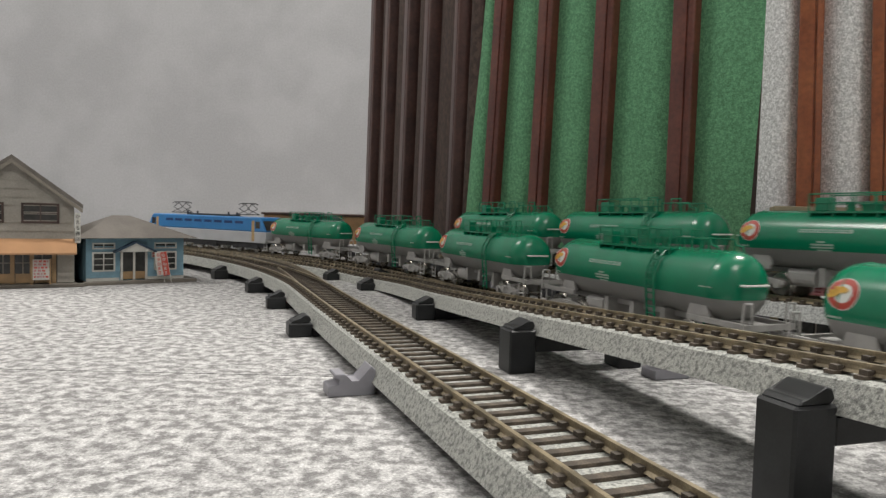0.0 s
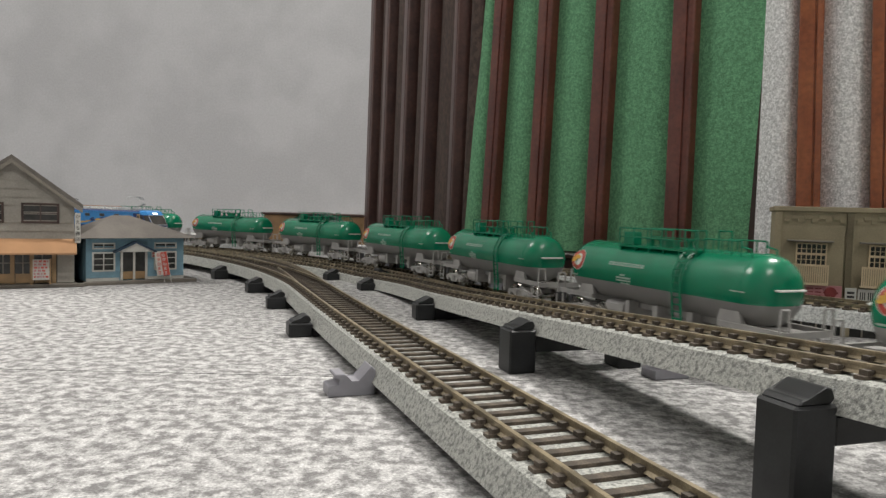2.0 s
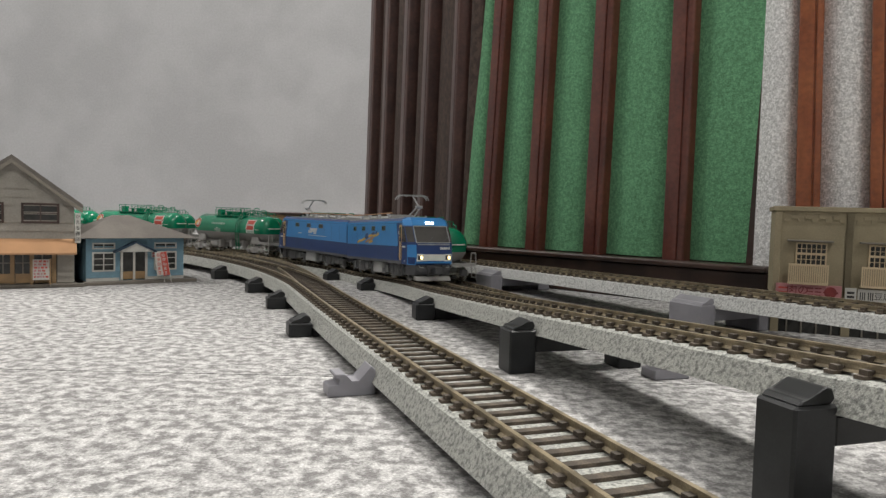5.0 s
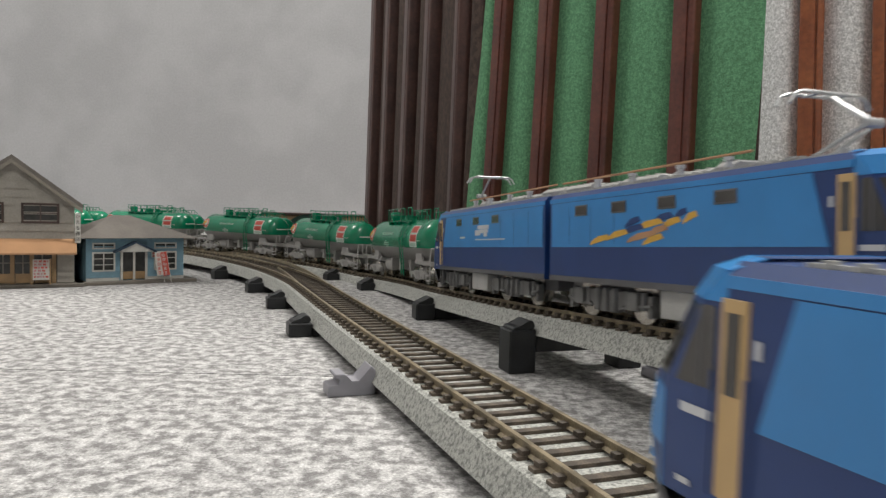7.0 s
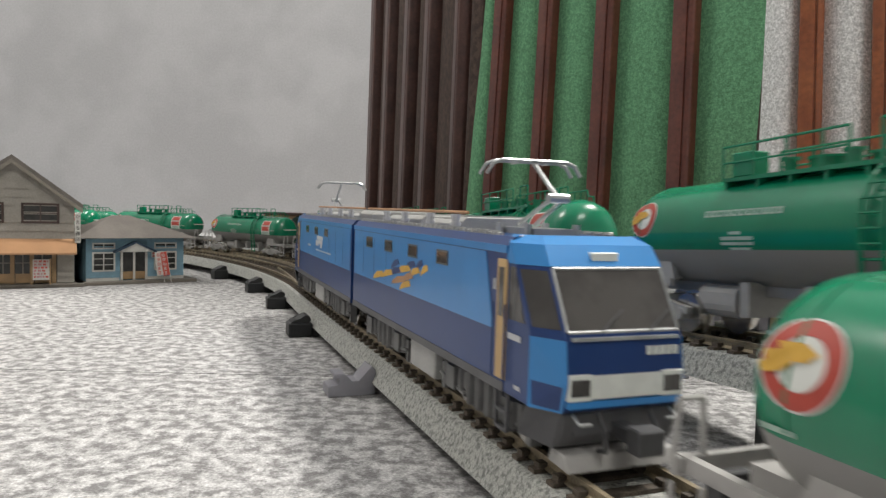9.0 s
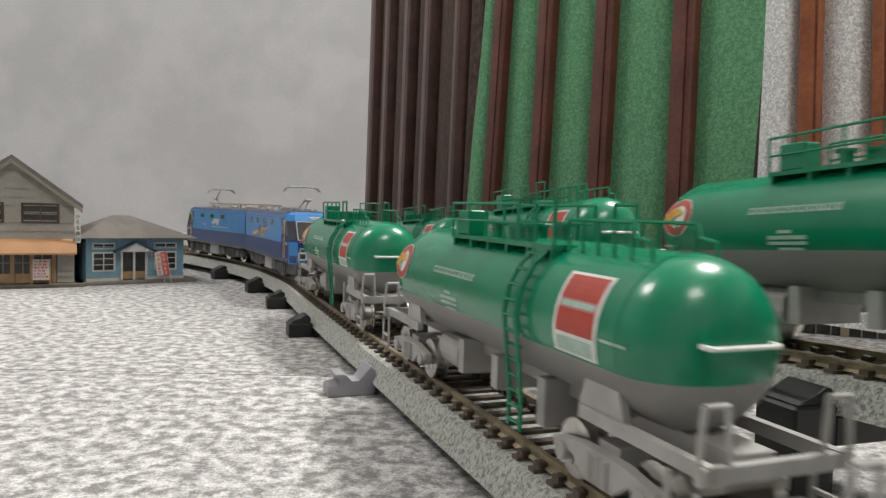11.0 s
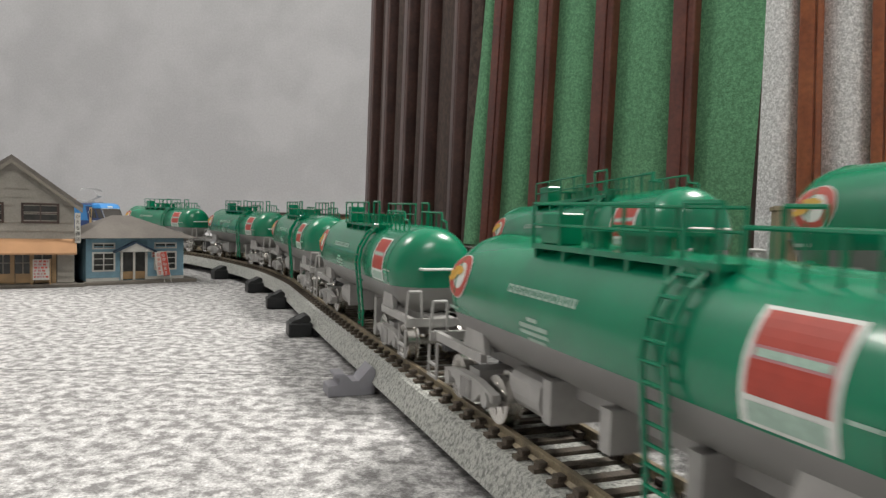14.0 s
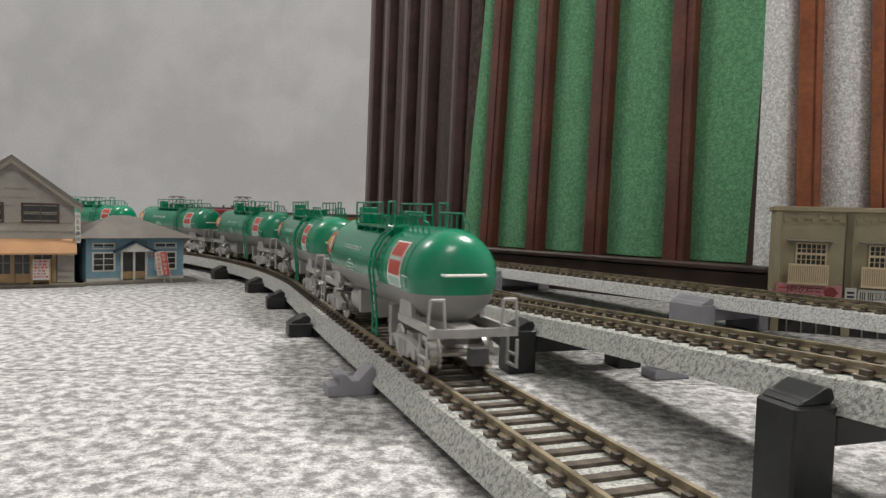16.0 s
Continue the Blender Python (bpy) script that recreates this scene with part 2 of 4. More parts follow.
def screen():
    """Folding partition: felt panels between upright wooden posts on a dark base rail."""
    a, b, c, e = column(650, 1150), column(838, 650), column(1338, 480), column(1900, 400)
    th = thing("folding_screen", "tall folding screen of felt panels between brown wooden posts", "screen")
    top = 480
    MID = 150

    def across(d):
        return Vector((d.y, -d.x))

    def loft(bm, outline, shift, z0, z1):
        """Upright bar: head stands shift away from foot, slightly curved, fitted to the view."""
        rings = []
        for k in range(7):
            z = z0 + (z1 - z0) * k / 6
            u = (z - MID) / (z1 - MID)
            o = shift * (u - 0.25 * (u * u if u > 0 else 0))
            rings.append([bm.verts.new((p.x + o.x, p.y + o.y, z)) for p in outline])
        n = len(outline)
        for r0, r1 in zip(rings, rings[1:]):
            for k in range(n):
                bm.faces.new((r0[k], r0[(k + 1) % n], r1[(k + 1) % n], r1[k]))
        bm.faces.new(rings[0][::-1])
        bm.faces.new(rings[-1])

    def slab(name, p, q, thick, z0, z1, m, label="", bev=0.0):
        n = across((q - p).normalized())
        bm = bmesh.new()
        prism(bm, [tuple(p), tuple(q), tuple(q - n * thick), tuple(p - n * thick)], "z", z0, z1)
        return part(name, bm, m, th, label, bevel=bev)

    def felt(p, q, sag, m, label, z0=26, lean0=0.0, lean1=0.0):
        """Soft sheet that bellies out between two posts leaned to fit the view."""
        d = (q - p).normalized()
        n = across(d)
        bm = bmesh.new()
        rings = []
        for k in range(7):
            z = z0 + (top - z0) * k / 6
            a, b = p + d * lean0 * (z - MID), q + d * lean1 * (z - MID)
            front = [a.lerp(b, i / 12) + n * sag * math.sin(math.pi * i / 12) for i in range(13)]
            rings.append([bm.verts.new((v.x, v.y, z)) for v in front + [v - n * 2.5 for v in front[::-1]]])
        for r0, r1 in zip(rings, rings[1:]):
            for k in range(26):
                bm.faces.new((r0[k], r0[(k + 1) % 26], r1[(k + 1) % 26], r1[k]))
        bm.faces.new(rings[0][::-1])
        bm.faces.new(rings[-1])
        return part("felt_panel", bm, m, th, label, smooth=True)

    def post(p, q, m, depth, lean, z0=6):
        """Grooved post between two plan points of the stretch."""
        d = (q - p).normalized()
        n = across(d)
        w = (q - p).length
        h = w / 2
        c = (p + q) / 2
        prof = [(-h, -5), (-h, depth - 1.4), (-h + 0.5, depth - 0.4), (-h + 1.2, depth), (h * 0.26, depth), (h * 0.32, depth - 1.2), (h * 0.42, depth - 1.2), (h * 0.48, depth), (h - 1.8, depth), (h - 0.6, depth - 0.6), (h, depth - 1.8), (h, -5)]
        bm = bmesh.new()
        loft(bm, [c + d * u + n * v for u, v in prof], d * lean * (top - MID), z0, top)
        return part("post", bm, m, th, "upright wooden post with a groove", smooth=True)

    def meet(p, d, px):
        k = (px - 784) / 1250.0
        return p + d * ((k * p.y - p.x) / (d.x - k * d.y))

    # brown stretch, seen at a slant
    d = (b - a).normalized()
    n = across(d)
    slab("backing", a, b, 4, 8, top, M_FELTB, "dark brown filler behind the felt")
    marks = [(meet(a, d, l), meet(a, d, r)) for l, r in ((659, 667), (685, 693), (720, 730), (757, 768), (812, 822))]
    for (p, q), lean in zip(marks, (0.07, 0.07, 0.065, 0.06, 0.05)):
        post(p, q, M_POST3, 13, lean)
    for (_, p), (q, _) in zip(marks, marks[1:] + [(b, b)]):
        felt(p - d * 1, q + d * 1, 5, M_FELTB, "dark brown felt panel", 10, 0.06, 0.055)
    # green stretch
    d = (c - b).normalized()
    n = across(d)
    # Dark colour stands in for the shaded gap past the last green panel.
    slab("backing", b, c, 4, 10, top, M_DARKWOOD, "dark brown filler behind the felt")
    marks = [(meet(b, d, l), meet(b, d, r)) for l, r in ((868, 889), (947, 971), (1047, 1078), (1183, 1222))]
    leans = (0.045, 0.03, 0.018, 0.0)
    for (p, q), lean in zip(marks, leans):
        post(p, q, M_POST, 11, lean)
    rims = [meet(b, d, 834)] + [q for _, q in marks]
    ends = [p for p, _ in marks] + [meet(b, d, 1331)]
    for p, q, l0, l1 in zip(rims, ends, (0.075,) + leans, leans + (0.035,)):
        felt(p - d * 1, q + d * 0.5, 4.5, M_FELT, "green felt panel", 31, l0, l1)
    slab("base_rail", b + n * 16, c + n * 16 + d * 14, 16, 0, 26, M_DARKWOOD, "dark brown wooden base rail", 1.2)
    slab("base_rail", b + n * 21, c + n * 21 + d * 14, 20, 26.2, 30, M_DARKWOOD, "dark brown wooden base rail", 1.0)
    # light grey stretch
    d = (e - c).normalized()
    n = across(d)
    # Added filler, dark so that the gap at the fold looks shaded.
    slab("backing", c - d * 3 - n * 5, e - n * 5, 4, 10, top, M_DARKWOOD, "dark brown filler behind the felt")
    marks = [(meet(c, d, l), meet(c, d, r)) for l, r in ((1398, 1440), (1524, 1556), (1688, 1722))]
    for (p, q), lean in zip(marks, (-0.03, -0.04, -0.05)):
        post(p, q, M_POST2, 12, lean)
    rims = [c - d * 0.5] + [q for _, q in marks]
    ends = [p for p, _ in marks] + [e]
    for p, q, l0, l1 in zip(rims, ends, (0.0, -0.03, -0.04, -0.05), (-0.03, -0.04, -0.05, 0.0)):
        felt(p - d * 1, q + d * 1, 7, M_FELTG, "light grey felt panel", 26, l0, l1)
    slab("base_rail", c + n * 16 + d * 24, e + n * 16, 16, 0, 28, M_DARKWOOD, "dark brown wooden base rail", 1.2)


# ---- track ----
def sweep(bm, path, s0, s1, step, profile, mi=0, caps=True):
    n = max(1, int(math.ceil((s1 - s0) / step)))
    rings = []
    for i in range(n + 1):
        s = s0 + (s1 - s0) * i / n
        rings.append([bm.verts.new((*path.at(s, o)[:2], path.height(s) + z)) for o, z in profile])
    k = len(profile)
    for r0, r1 in zip(rings, rings[1:]):
        for i in range(k):
            bm.faces.new((r0[i], r0[(i + 1) % k], r1[(i + 1) % k], r1[i])).material_index = mi
    if caps:
        bm.faces.new(rings[0])
        bm.faces.new(rings[-1][::-1])


def track(name, label, path, s0, s1, ballast, pitch=7.2, half=12.3, bed=10.0):
    th = thing("railway_track", label, "model track", group="tracks of the layout")
    bm = bmesh.new()
    sweep(bm, path, s0, s1, 20, [(-16.9, -bed), (16.9, -bed), (13.6, -3.6), (12.4, -3.0), (-12.4, -3.0), (-13.6, -3.6)])
    part("ballast_bed", bm, ballast, th, "speckled grey moulded ballast bed")
    for o in (-8.75, 8.75):
        bm = bmesh.new()
        sweep(bm, path, s0, s1, 20, [(o - 1.3, -2.3), (o + 1.3, -2.3), (o + 0.45, -1.7), (o + 0.45, -0.7), (o + 0.6, -0.6), (o + 0.6, 0), (o - 0.6, 0), (o - 0.6, -0.6), (o - 0.45, -0.7), (o - 0.45, -1.7)])
        part("rail", bm, M_RAIL, th, "tarnished brown metal rail")
    bm = bmesh.new()
    box(bm, -1.25, 1.25, -half, half, -3.6, -2.2)
    for y in (-8.75, 8.75):
        box(bm, -1.05, 1.05, y - 2.4, y - 0.55, -2.3, -1.1)
        box(bm, -1.05, 1.05, y + 0.55, y + 2.4, -2.3, -1.1)
    me = finish(bm, "sleeper", M_SLEEPER)
    n = int((s1 - s0) / pitch)
    for i in range(n):
        s = s0 + (i + 0.5) * pitch
        x, y, z, a = path.at(s)
        ob = new("sleeper", me)
        ob.parent = th
        ob.matrix_basis = mpose(x, y, z, math.degrees(a))
    return th


def pier(path, s, far=-28.0, near=28.0, label="black plastic track pier with notched clamps", m=None, wide=5.4, both=True):
    """Portal under the bed: two posts, a beam and raised clamps outside the bed."""
    x, y, z, a = path.at(s)
    h = z - 10.3
    m = m or M_BLACK
    th = thing("track_pier", label, "track pier", mpose(x, y, 0, math.degrees(a)), "track piers")
    post = 11.0
    top = h + 1.2
    sides = ((near, 1), (far, -1)) if both else ((near, 1),)
    for e, sg in sides:
        bm = bmesh.new()
        box(bm, -wide, wide, min(e, e - sg * post), max(e, e - sg * post), 0, max(5.6, top + 1.4))
        part("post", bm, m, th, bevel=0.6)
    bm = bmesh.new()
    box(bm, -wide + 0.3, wide - 0.3, far + post, near - post, max(0.0, h - 6), h)
    part("beam", bm, m, th, bevel=0.3)
    for e, sg in sides:
        bm = bmesh.new()
        b = max(5.6, top + 1.4) + 0.02
        prism(bm, [(e - sg * 1.0, b), (e - sg * 2.2, b + 1.2), (e - sg * 4.0, b + 1.2), (e - sg * 7.8, b + 3.6), (e - sg * 9.6, b + 3.2), (e - sg * 10.4, b + 1.2), (e - sg * 9.4, b)], "x", -wide + 0.4, wide - 0.4)
        part("clamp", bm, m, th, bevel=0.3)
    return th


class Link:
    """A connecting track that leaves one path and eases over to another."""
    def __init__(self, p, p0, p1, q, q0, q1):
        self.p, self.q, self.r = p, q, (p0, p1, q0, q1)

    def centre(self, s):
        p0, p1, q0, q1 = self.r
        k = min(1.0, max(0.0, s / (p1 - p0)))
        w = k * k * (3 - 2 * k)
        a, b = self.p.at(p0 + (p1 - p0) * k), self.q.at(q0 + (q1 - q0) * k)
        return [u + (v - u) * w for u, v in zip(a[:3], b[:3])]

    def height(self, s):
        return self.centre(s)[2] - 0.25

    def at(self, s, off=0.0):
        x, y, z = self.centre(s)
        x2, y2, _ = self.centre(s + 1.0)
        x1, y1, _ = self.centre(s - 1.0)
        a = math.atan2(y2 - y1, x2 - x1)
        return x - off * math.sin(a), y + off * math.cos(a), z - 0.25, a


def crossover():
    link = Link(PATHS["A"], -10, 520, PATHS["B"], 0, 590)
    th = thing("crossover_track", "dark turnout track joining the two front lines", "model track", group="tracks of the layout")
    bm = bmesh.new()
    sweep(bm, link, 5, 440, 8, [(-16, -8.5), (16, -8.5), (12.4, -3.4), (-12.4, -3.4)])
    part("ballast_bed", bm, M_BALLAST, th)
    for o in (-8.75, 8.75):
        bm = bmesh.new()
        sweep(bm, link, 30, 440, 8, [(o - 0.9, -2.3), (o + 0.9, -2.3), (o + 0.5, 0), (o - 0.5, 0)])
        part("rail", bm, M_RAIL, th, "tarnished brown metal rail")
    bm = bmesh.new()
    box(bm, -1.25, 1.25, -12.3, 12.3, -3.7, -2.45)
    me = finish(bm, "sleeper", M_SLEEPER)
    for i in range(58):
        x, y, z, a = link.at(14 + i * 7.2)
        ob = new("sleeper", me)
        ob.parent = th
        ob.matrix_basis = mpose(x, y, z, math.degrees(a))


def tracks():
    track("A", "model railway track with brown sleepers on black piers", PATHS["A"], -1000, 900, M_BALLAST)
    track("B", "raised model railway track with brown sleepers on tall black piers", PATHS["B"], -1000, 900, M_BALLAST)
    track("D", "model railway track lying low behind the raised line", PATHS["D"], -1000, 900, M_BALLAST, bed=6.0)
    track("C", "raised model railway track with pale ballast on grey piers", PATHS["C"], -1000, 900, M_BALLAST2)
    crossover()
    for s in A_PIERS:
        pier(PATHS["A"], s, far=-16.0, both=False)
    for s in B_PIERS:
        pier(PATHS["B"], s, far=-31, near=27)
    for s in (-272, -70, 130):
        pier(PATHS["C"], s, wide=11, m=M_GREYP, label="grey plastic track pier with a sloped clamp")
    foot(PATHS["A"], -192, 24)
    foot(PATHS["B"], -186, -30)


def foot(path, s, off):
    """Small grey clamp block that holds the bed from the carpet."""
    x, y, z, a = path.at(s, off)
    bm = bmesh.new()
    prism(bm, [(7, 0), (7, 3.6), (3.5, 3.6), (3.0, 6.2), (5.0, 6.2), (5.0, 7.4), (1.6, 7.4), (-0.5, 4.6), (-3.0, 4.6), (-7, 9.6), (-8.4, 8.2), (-8.4, 0)], "x", -4.5, 4.5)
    solo("clamp_block", bm, M_GREYP, "grey plastic clamp block beside the track bed", "clamp block", at=mpose(x, y, 0, math.degrees(a)), bevel=0.3)


A_PIERS = (-84, 10, 94, 196)
B_PIERS = (-299, -165, -36, 110, 190)


# ---- rolling stock ----
def wheelset(parent, x, r=5.4, m=None):
    bm = bmesh.new()
    for y in (-8.6, 8.6):
        sgn = 1 if y > 0 else -1
        cyl(bm, "y", (0, 0), r, y - 1.3 * sgn, y + 1.3 * sgn, 24)
        cyl(bm, "y", (0, 0), r + 0.9, y - 2.0 * sgn, y - 1.3 * sgn, 24)
        cyl(bm, "y", (0, 0), r * 0.3, y + 1.31 * sgn, y + 1.7 * sgn, 12)
        for k in range(5):
            a = 2 * math.pi * k / 5
            cyl(bm, "y", (r * 0.55 * math.cos(a), r * 0.55 * math.sin(a)), r * 0.16, y + 1.305 * sgn, y + 1.45 * sgn, 8)
    rod(bm, (0, -8, 0), (0, 8, 0), 1.2, 8)
    ob = part("wheelset", bm, m or M_STEEL, parent, "bright steel wheelset", smooth=True)
    ob.location = (x * MM, 0, r * MM)
    return ob


def lathe(bm, prof, zc, n, split, bulge=1.0):
    rings = []
    for x, r in prof:
        rings.append([bm.verts.new((x, r * math.cos(2 * math.pi * (i + 0.5) / n), zc + r * math.sin(2 * math.pi * (i + 0.5) / n))) for i in range(n)])
    for r0, r1 in zip(rings, rings[1:]):
        for i in range(n):
            f = bm.faces.new((r0[i], r0[(i + 1) % n], r1[(i + 1) % n], r1[i]))
            f.smooth = True
    for r in (rings[0], rings[-1]):
        bm.faces.new(r).smooth = True
    bmesh.ops.bisect_plane(bm, geom=bm.verts[:] + bm.edges[:] + bm.faces[:], plane_co=(0, 0, split), plane_no=(0, 0, 1))
    for f in bm.faces:
        f.material_index = 1 if f.calc_center_median().z < split else 0


TANK_R, TANK_Z, TANK_L = 14.1, 27.3, 132.0


def on_shell(bm, x0, x1, a0, a1, mi=0, lift=0.12, n=6):
    """A thin print that follows the shell, between two angles in degrees (0 is level on the camera's side)."""
    r = TANK_R + lift
    cols = []
    for i in range(n + 1):
        a = radians(a0 + (a1 - a0) * i / n)
        cols.append([bm.verts.new((x, r * math.cos(a), TANK_Z + r * math.sin(a))) for x in (x0, x1)])
    for c0, c1 in zip(cols, cols[1:]):
        bm.faces.new((c0[0], c0[1], c1[1], c1[0])).material_index = mi


def disc_on_shell(bm, x, a, rx, lift):
    """Round print in rings that follow the shell."""
    r = TANK_R + lift
    mid = bm.verts.new((x, r * math.cos(radians(a)), TANK_Z + r * math.sin(radians(a))))
    last = None
    for q in (rx / 4, rx / 2, rx * 0.75, rx):
        loop = []
        for i in range(28):
            t = 2 * math.pi * i / 28
            b = radians(a) + q * math.sin(t) / TANK_R
            loop.append(bm.verts.new((x + q * math.cos(t), r * math.cos(b), TANK_Z + r * math.sin(b))))
        for i in range(28):
            k = (i + 1) % 28
            bm.faces.new((mid, loop[i], loop[k]) if last is None else (last[i], last[k], loop[k], loop[i]))
        last = loop


def ring_on_shell(bm, x, a, r0, r1, lift):
    r = TANK_R + lift
    loops = []
    for q in (r0, r1):
        loops.append([])
        for i in range(28):
            t = 2 * math.pi * i / 28
            b = radians(a) + q * math.sin(t) / TANK_R
            loops[-1].append(bm.verts.new((x + q * math.cos(t), r * math.cos(b), TANK_Z + r * math.sin(b))))
    for i in range(28):
        k = (i + 1) % 28
        bm.faces.new((loops[0][i], loops[0][k], loops[1][k], loops[1][i]))


def wing_on_shell(bm, x, a, lift):
    """Stepped wing shape, one closed outline."""
    r = TANK_R + lift
    out = []
    for u, v in ((-2.2, 1.2), (0.0, 2.2), (3.4, 1.9), (2.9, 1.1), (4.9, 0.6), (4.4, -0.3), (5.2, -0.9), (4.6, -1.9), (2.0, -1.3), (0.6, 0.0), (-1.0, 0.1)):
        b = radians(a) + v / TANK_R
        out.append(bm.verts.new((x + u, r * math.cos(b), TANK_Z + r * math.sin(b))))
    bm.faces.new(out)


def tank_car(panel):
    label = "green and grey model tank wagon with white lettering" + (" and red placard" if panel else "")
    th = thing("tank_wagon", label, "tank wagon", group="tank wagons")
    h = TANK_L / 2
    # shell
    bm = bmesh.new()
    prof = []
    for i in range(9):
        a = math.pi / 2 * i / 8
        prof.append((-h + 10.5 - 10.5 * math.cos(a), max(0.6, TANK_R * math.sin(a) ** 0.75)))
    prof += [(-h + 10.5 + (TANK_L - 21) * i / 8, TANK_R) for i in range(1, 8)]
    prof += [(-x, r) for x, r in prof[:9][::-1]]
    lathe(bm, prof, TANK_Z, 48, TANK_Z - 4.6)
    shell = part("tank_shell", bm, [M_GREEN, M_TGREY], th, "glossy green tank with grey underside", smooth=False)
    for x in (-h + 10.8, h - 10.8):
        bm = bmesh.new()
        rings = []
        for i in range(25):
            a = radians(-15 + 210 * i / 24)
            rings.append([bm.verts.new((x + du, (TANK_R + dr) * math.cos(a), TANK_Z + (TANK_R + dr) * math.sin(a))) for du, dr in ((-0.4, -0.2), (0.4, -0.2), (0.2, 0.22), (-0.2, 0.22))])
        for r0, r1 in zip(rings, rings[1:]):
            for k in range(4):
                bm.faces.new((r0[k], r0[(k + 1) % 4], r1[(k + 1) % 4], r1[k]))
        part("weld_band", bm, M_GREEN, th)
    for sx in (-1, 1):
        bm = bmesh.new()
        pipe(bm, [(sx * (h - 2.2), -6.6, TANK_Z + 1.3), (sx * (h + 1.3), -6.2, TANK_Z + 1.3), (sx * (h + 1.3), 6.2, TANK_Z + 1.3), (sx * (h - 2.2), 6.6, TANK_Z + 1.3)], 0.45)
        part("grab_rail", bm, M_WHITE, th, "thin white grab rail")
    # prints on the camera's side and on the other
    bm = bmesh.new()
    cx = h - 12.0
    disc_on_shell(bm, cx, 18, 5.5, 0.12)
    part("emblem_disc", bm, M_WHITE, shell, "round white emblem ground")
    bm = bmesh.new()
    ring_on_shell(bm, cx, 18, 3.2, 5.2, 0.2)
    part("emblem_ring", bm, M_RED, shell, "red emblem ring")
    bm = bmesh.new()
    wing_on_shell(bm, cx, 18, 0.45)
    part("emblem_wing", bm, M_YELLOW, shell, "yellow emblem wing")
    rr = random.Random(5)
    bm = bmesh.new()
    x = 27.5
    while x > 2:
        w = rr.choice((1.5, 1.8, 2.0))
        on_shell(bm, x - w, x, 15, 16.8, 0, 0.12, 1)
        on_shell(bm, x - w, x, 20.2, 21.8, 0, 0.12, 1)
        on_shell(bm, x - 0.55, x, 15, 21.8, 0, 0.125, 2)
        on_shell(bm, x - w, x - w + 0.5, 15, 21.8, 0, 0.13, 2)
        x -= w + 0.55
    part("lettering", bm, M_PALE, shell, "pale stencilled lettering bars")
    for a0, a1, xa, xb in ((-3.5, -0.5, 14, 18), (-9, -5.5, 10, 21), (-14, -11, 10, 21), (-19, -16.5, 11, 18), (-1, 1, -58, -51), (-16, -13, h - 12, h - 7)):
        bm = bmesh.new()
        on_shell(bm, xa, xb, a0, a1, 0, 0.12, 2)
        part("lettering", bm, M_PALE, shell)
    if panel:
        bm = bmesh.new()
        on_shell(bm, -50.1, -36.5, -17, 43, 0, 0.12, 8)
        on_shell(bm, -49.2, -37.4, -2, 15, 1, 0.18, 4)
        on_shell(bm, -49.2, -37.4, 22, 40.5, 1, 0.18, 4)
        on_shell(bm, -49.2, -37.4, 15, 22, 3, 0.17, 2)
        on_shell(bm, -48.5, -38.1, 16.5, 20.5, 2, 0.2, 2)
        on_shell(bm, -48.9, -37.7, -15, -5, 2, 0.18, 3)
        part("placard", bm, [M_WHITE, M_RED, M_PALE, M_SIGNP], shell, "red and white placard")
    # walkway on top
    zt = TANK_Z + TANK_R
    bm = bmesh.new()
    box(bm, -27, 26, -9.5, 9.5, zt - 1.4, zt - 0.4)
    part("walkway", bm, M_GREEN, th, "green walkway plate")
    for x in (-26, -16, -6, 4, 14, 25):
        bm = bmesh.new()
        box(bm, x - 0.4, x + 0.4, -9.2, 9.2, zt - 3.4, zt - 1.41)
        part("bracket", bm, M_GREEN, th)
    bm = bmesh.new()
    cyl(bm, "z", (1, 0), 4.6, zt - 0.39, zt + 2.2, 20)
    cyl(bm, "z", (1, 0), 5.2, zt + 2.2, zt + 2.9, 20)
    part("manhole", bm, M_GREEN, th, "green round manhole cover", smooth=True)
    bm = bmesh.new()
    box(bm, 16, 23, 3.5, 9, zt - 0.39, zt + 5.8)
    part("valve_box", bm, M_GREEN, th, "green valve box", bevel=0.3)
    for x, y in ((-9, 4.5), (-8, -4), (9, 4)):
        bm = bmesh.new()
        cyl(bm, "z", (x, y), 1.6, zt - 0.39, zt + 2.6, 12)
        cyl(bm, "z", (x, y), 2.5, zt + 2.6, zt + 3.3, 12)
        part("valve", bm, M_GREEN, th, "green round valve")
    for y in (-8.2, 8.2):
        bm = bmesh.new()
        cyl(bm, "y", (-22, zt - 3.4), 2.4, y - 1.5, y + 1.5, 14)
        part("valve", bm, M_GREEN, th, "green round valve")
    for y in (-9.3, 9.3):
        bm = bmesh.new()
        for x in (25.6, 15, 5, -5, -12):
            rod(bm, (x, y, zt - 1), (x, y, zt + 7.5), 0.36)
        rod(bm, (25.6, y, zt + 7.5), (-12, y, zt + 7.5), 0.36)
        rod(bm, (25.6, y, zt + 3.4), (-12, y, zt + 3.4), 0.3)
        pipe(bm, [(-19.5, y, zt - 1), (-19.5, y, zt + 7.8), (-27, y, zt + 7.8), (-27, y, zt - 1)], 0.42)
        part("handrail", bm, M_GREEN, th, "thin green handrail")
    for y in (-6.5, 6.5):
        bm = bmesh.new()
        for x in (-28, -33, -38, -43, -48):
            rod(bm, (x, y, zt - 3.4), (x, y, zt + 4.6), 0.32)
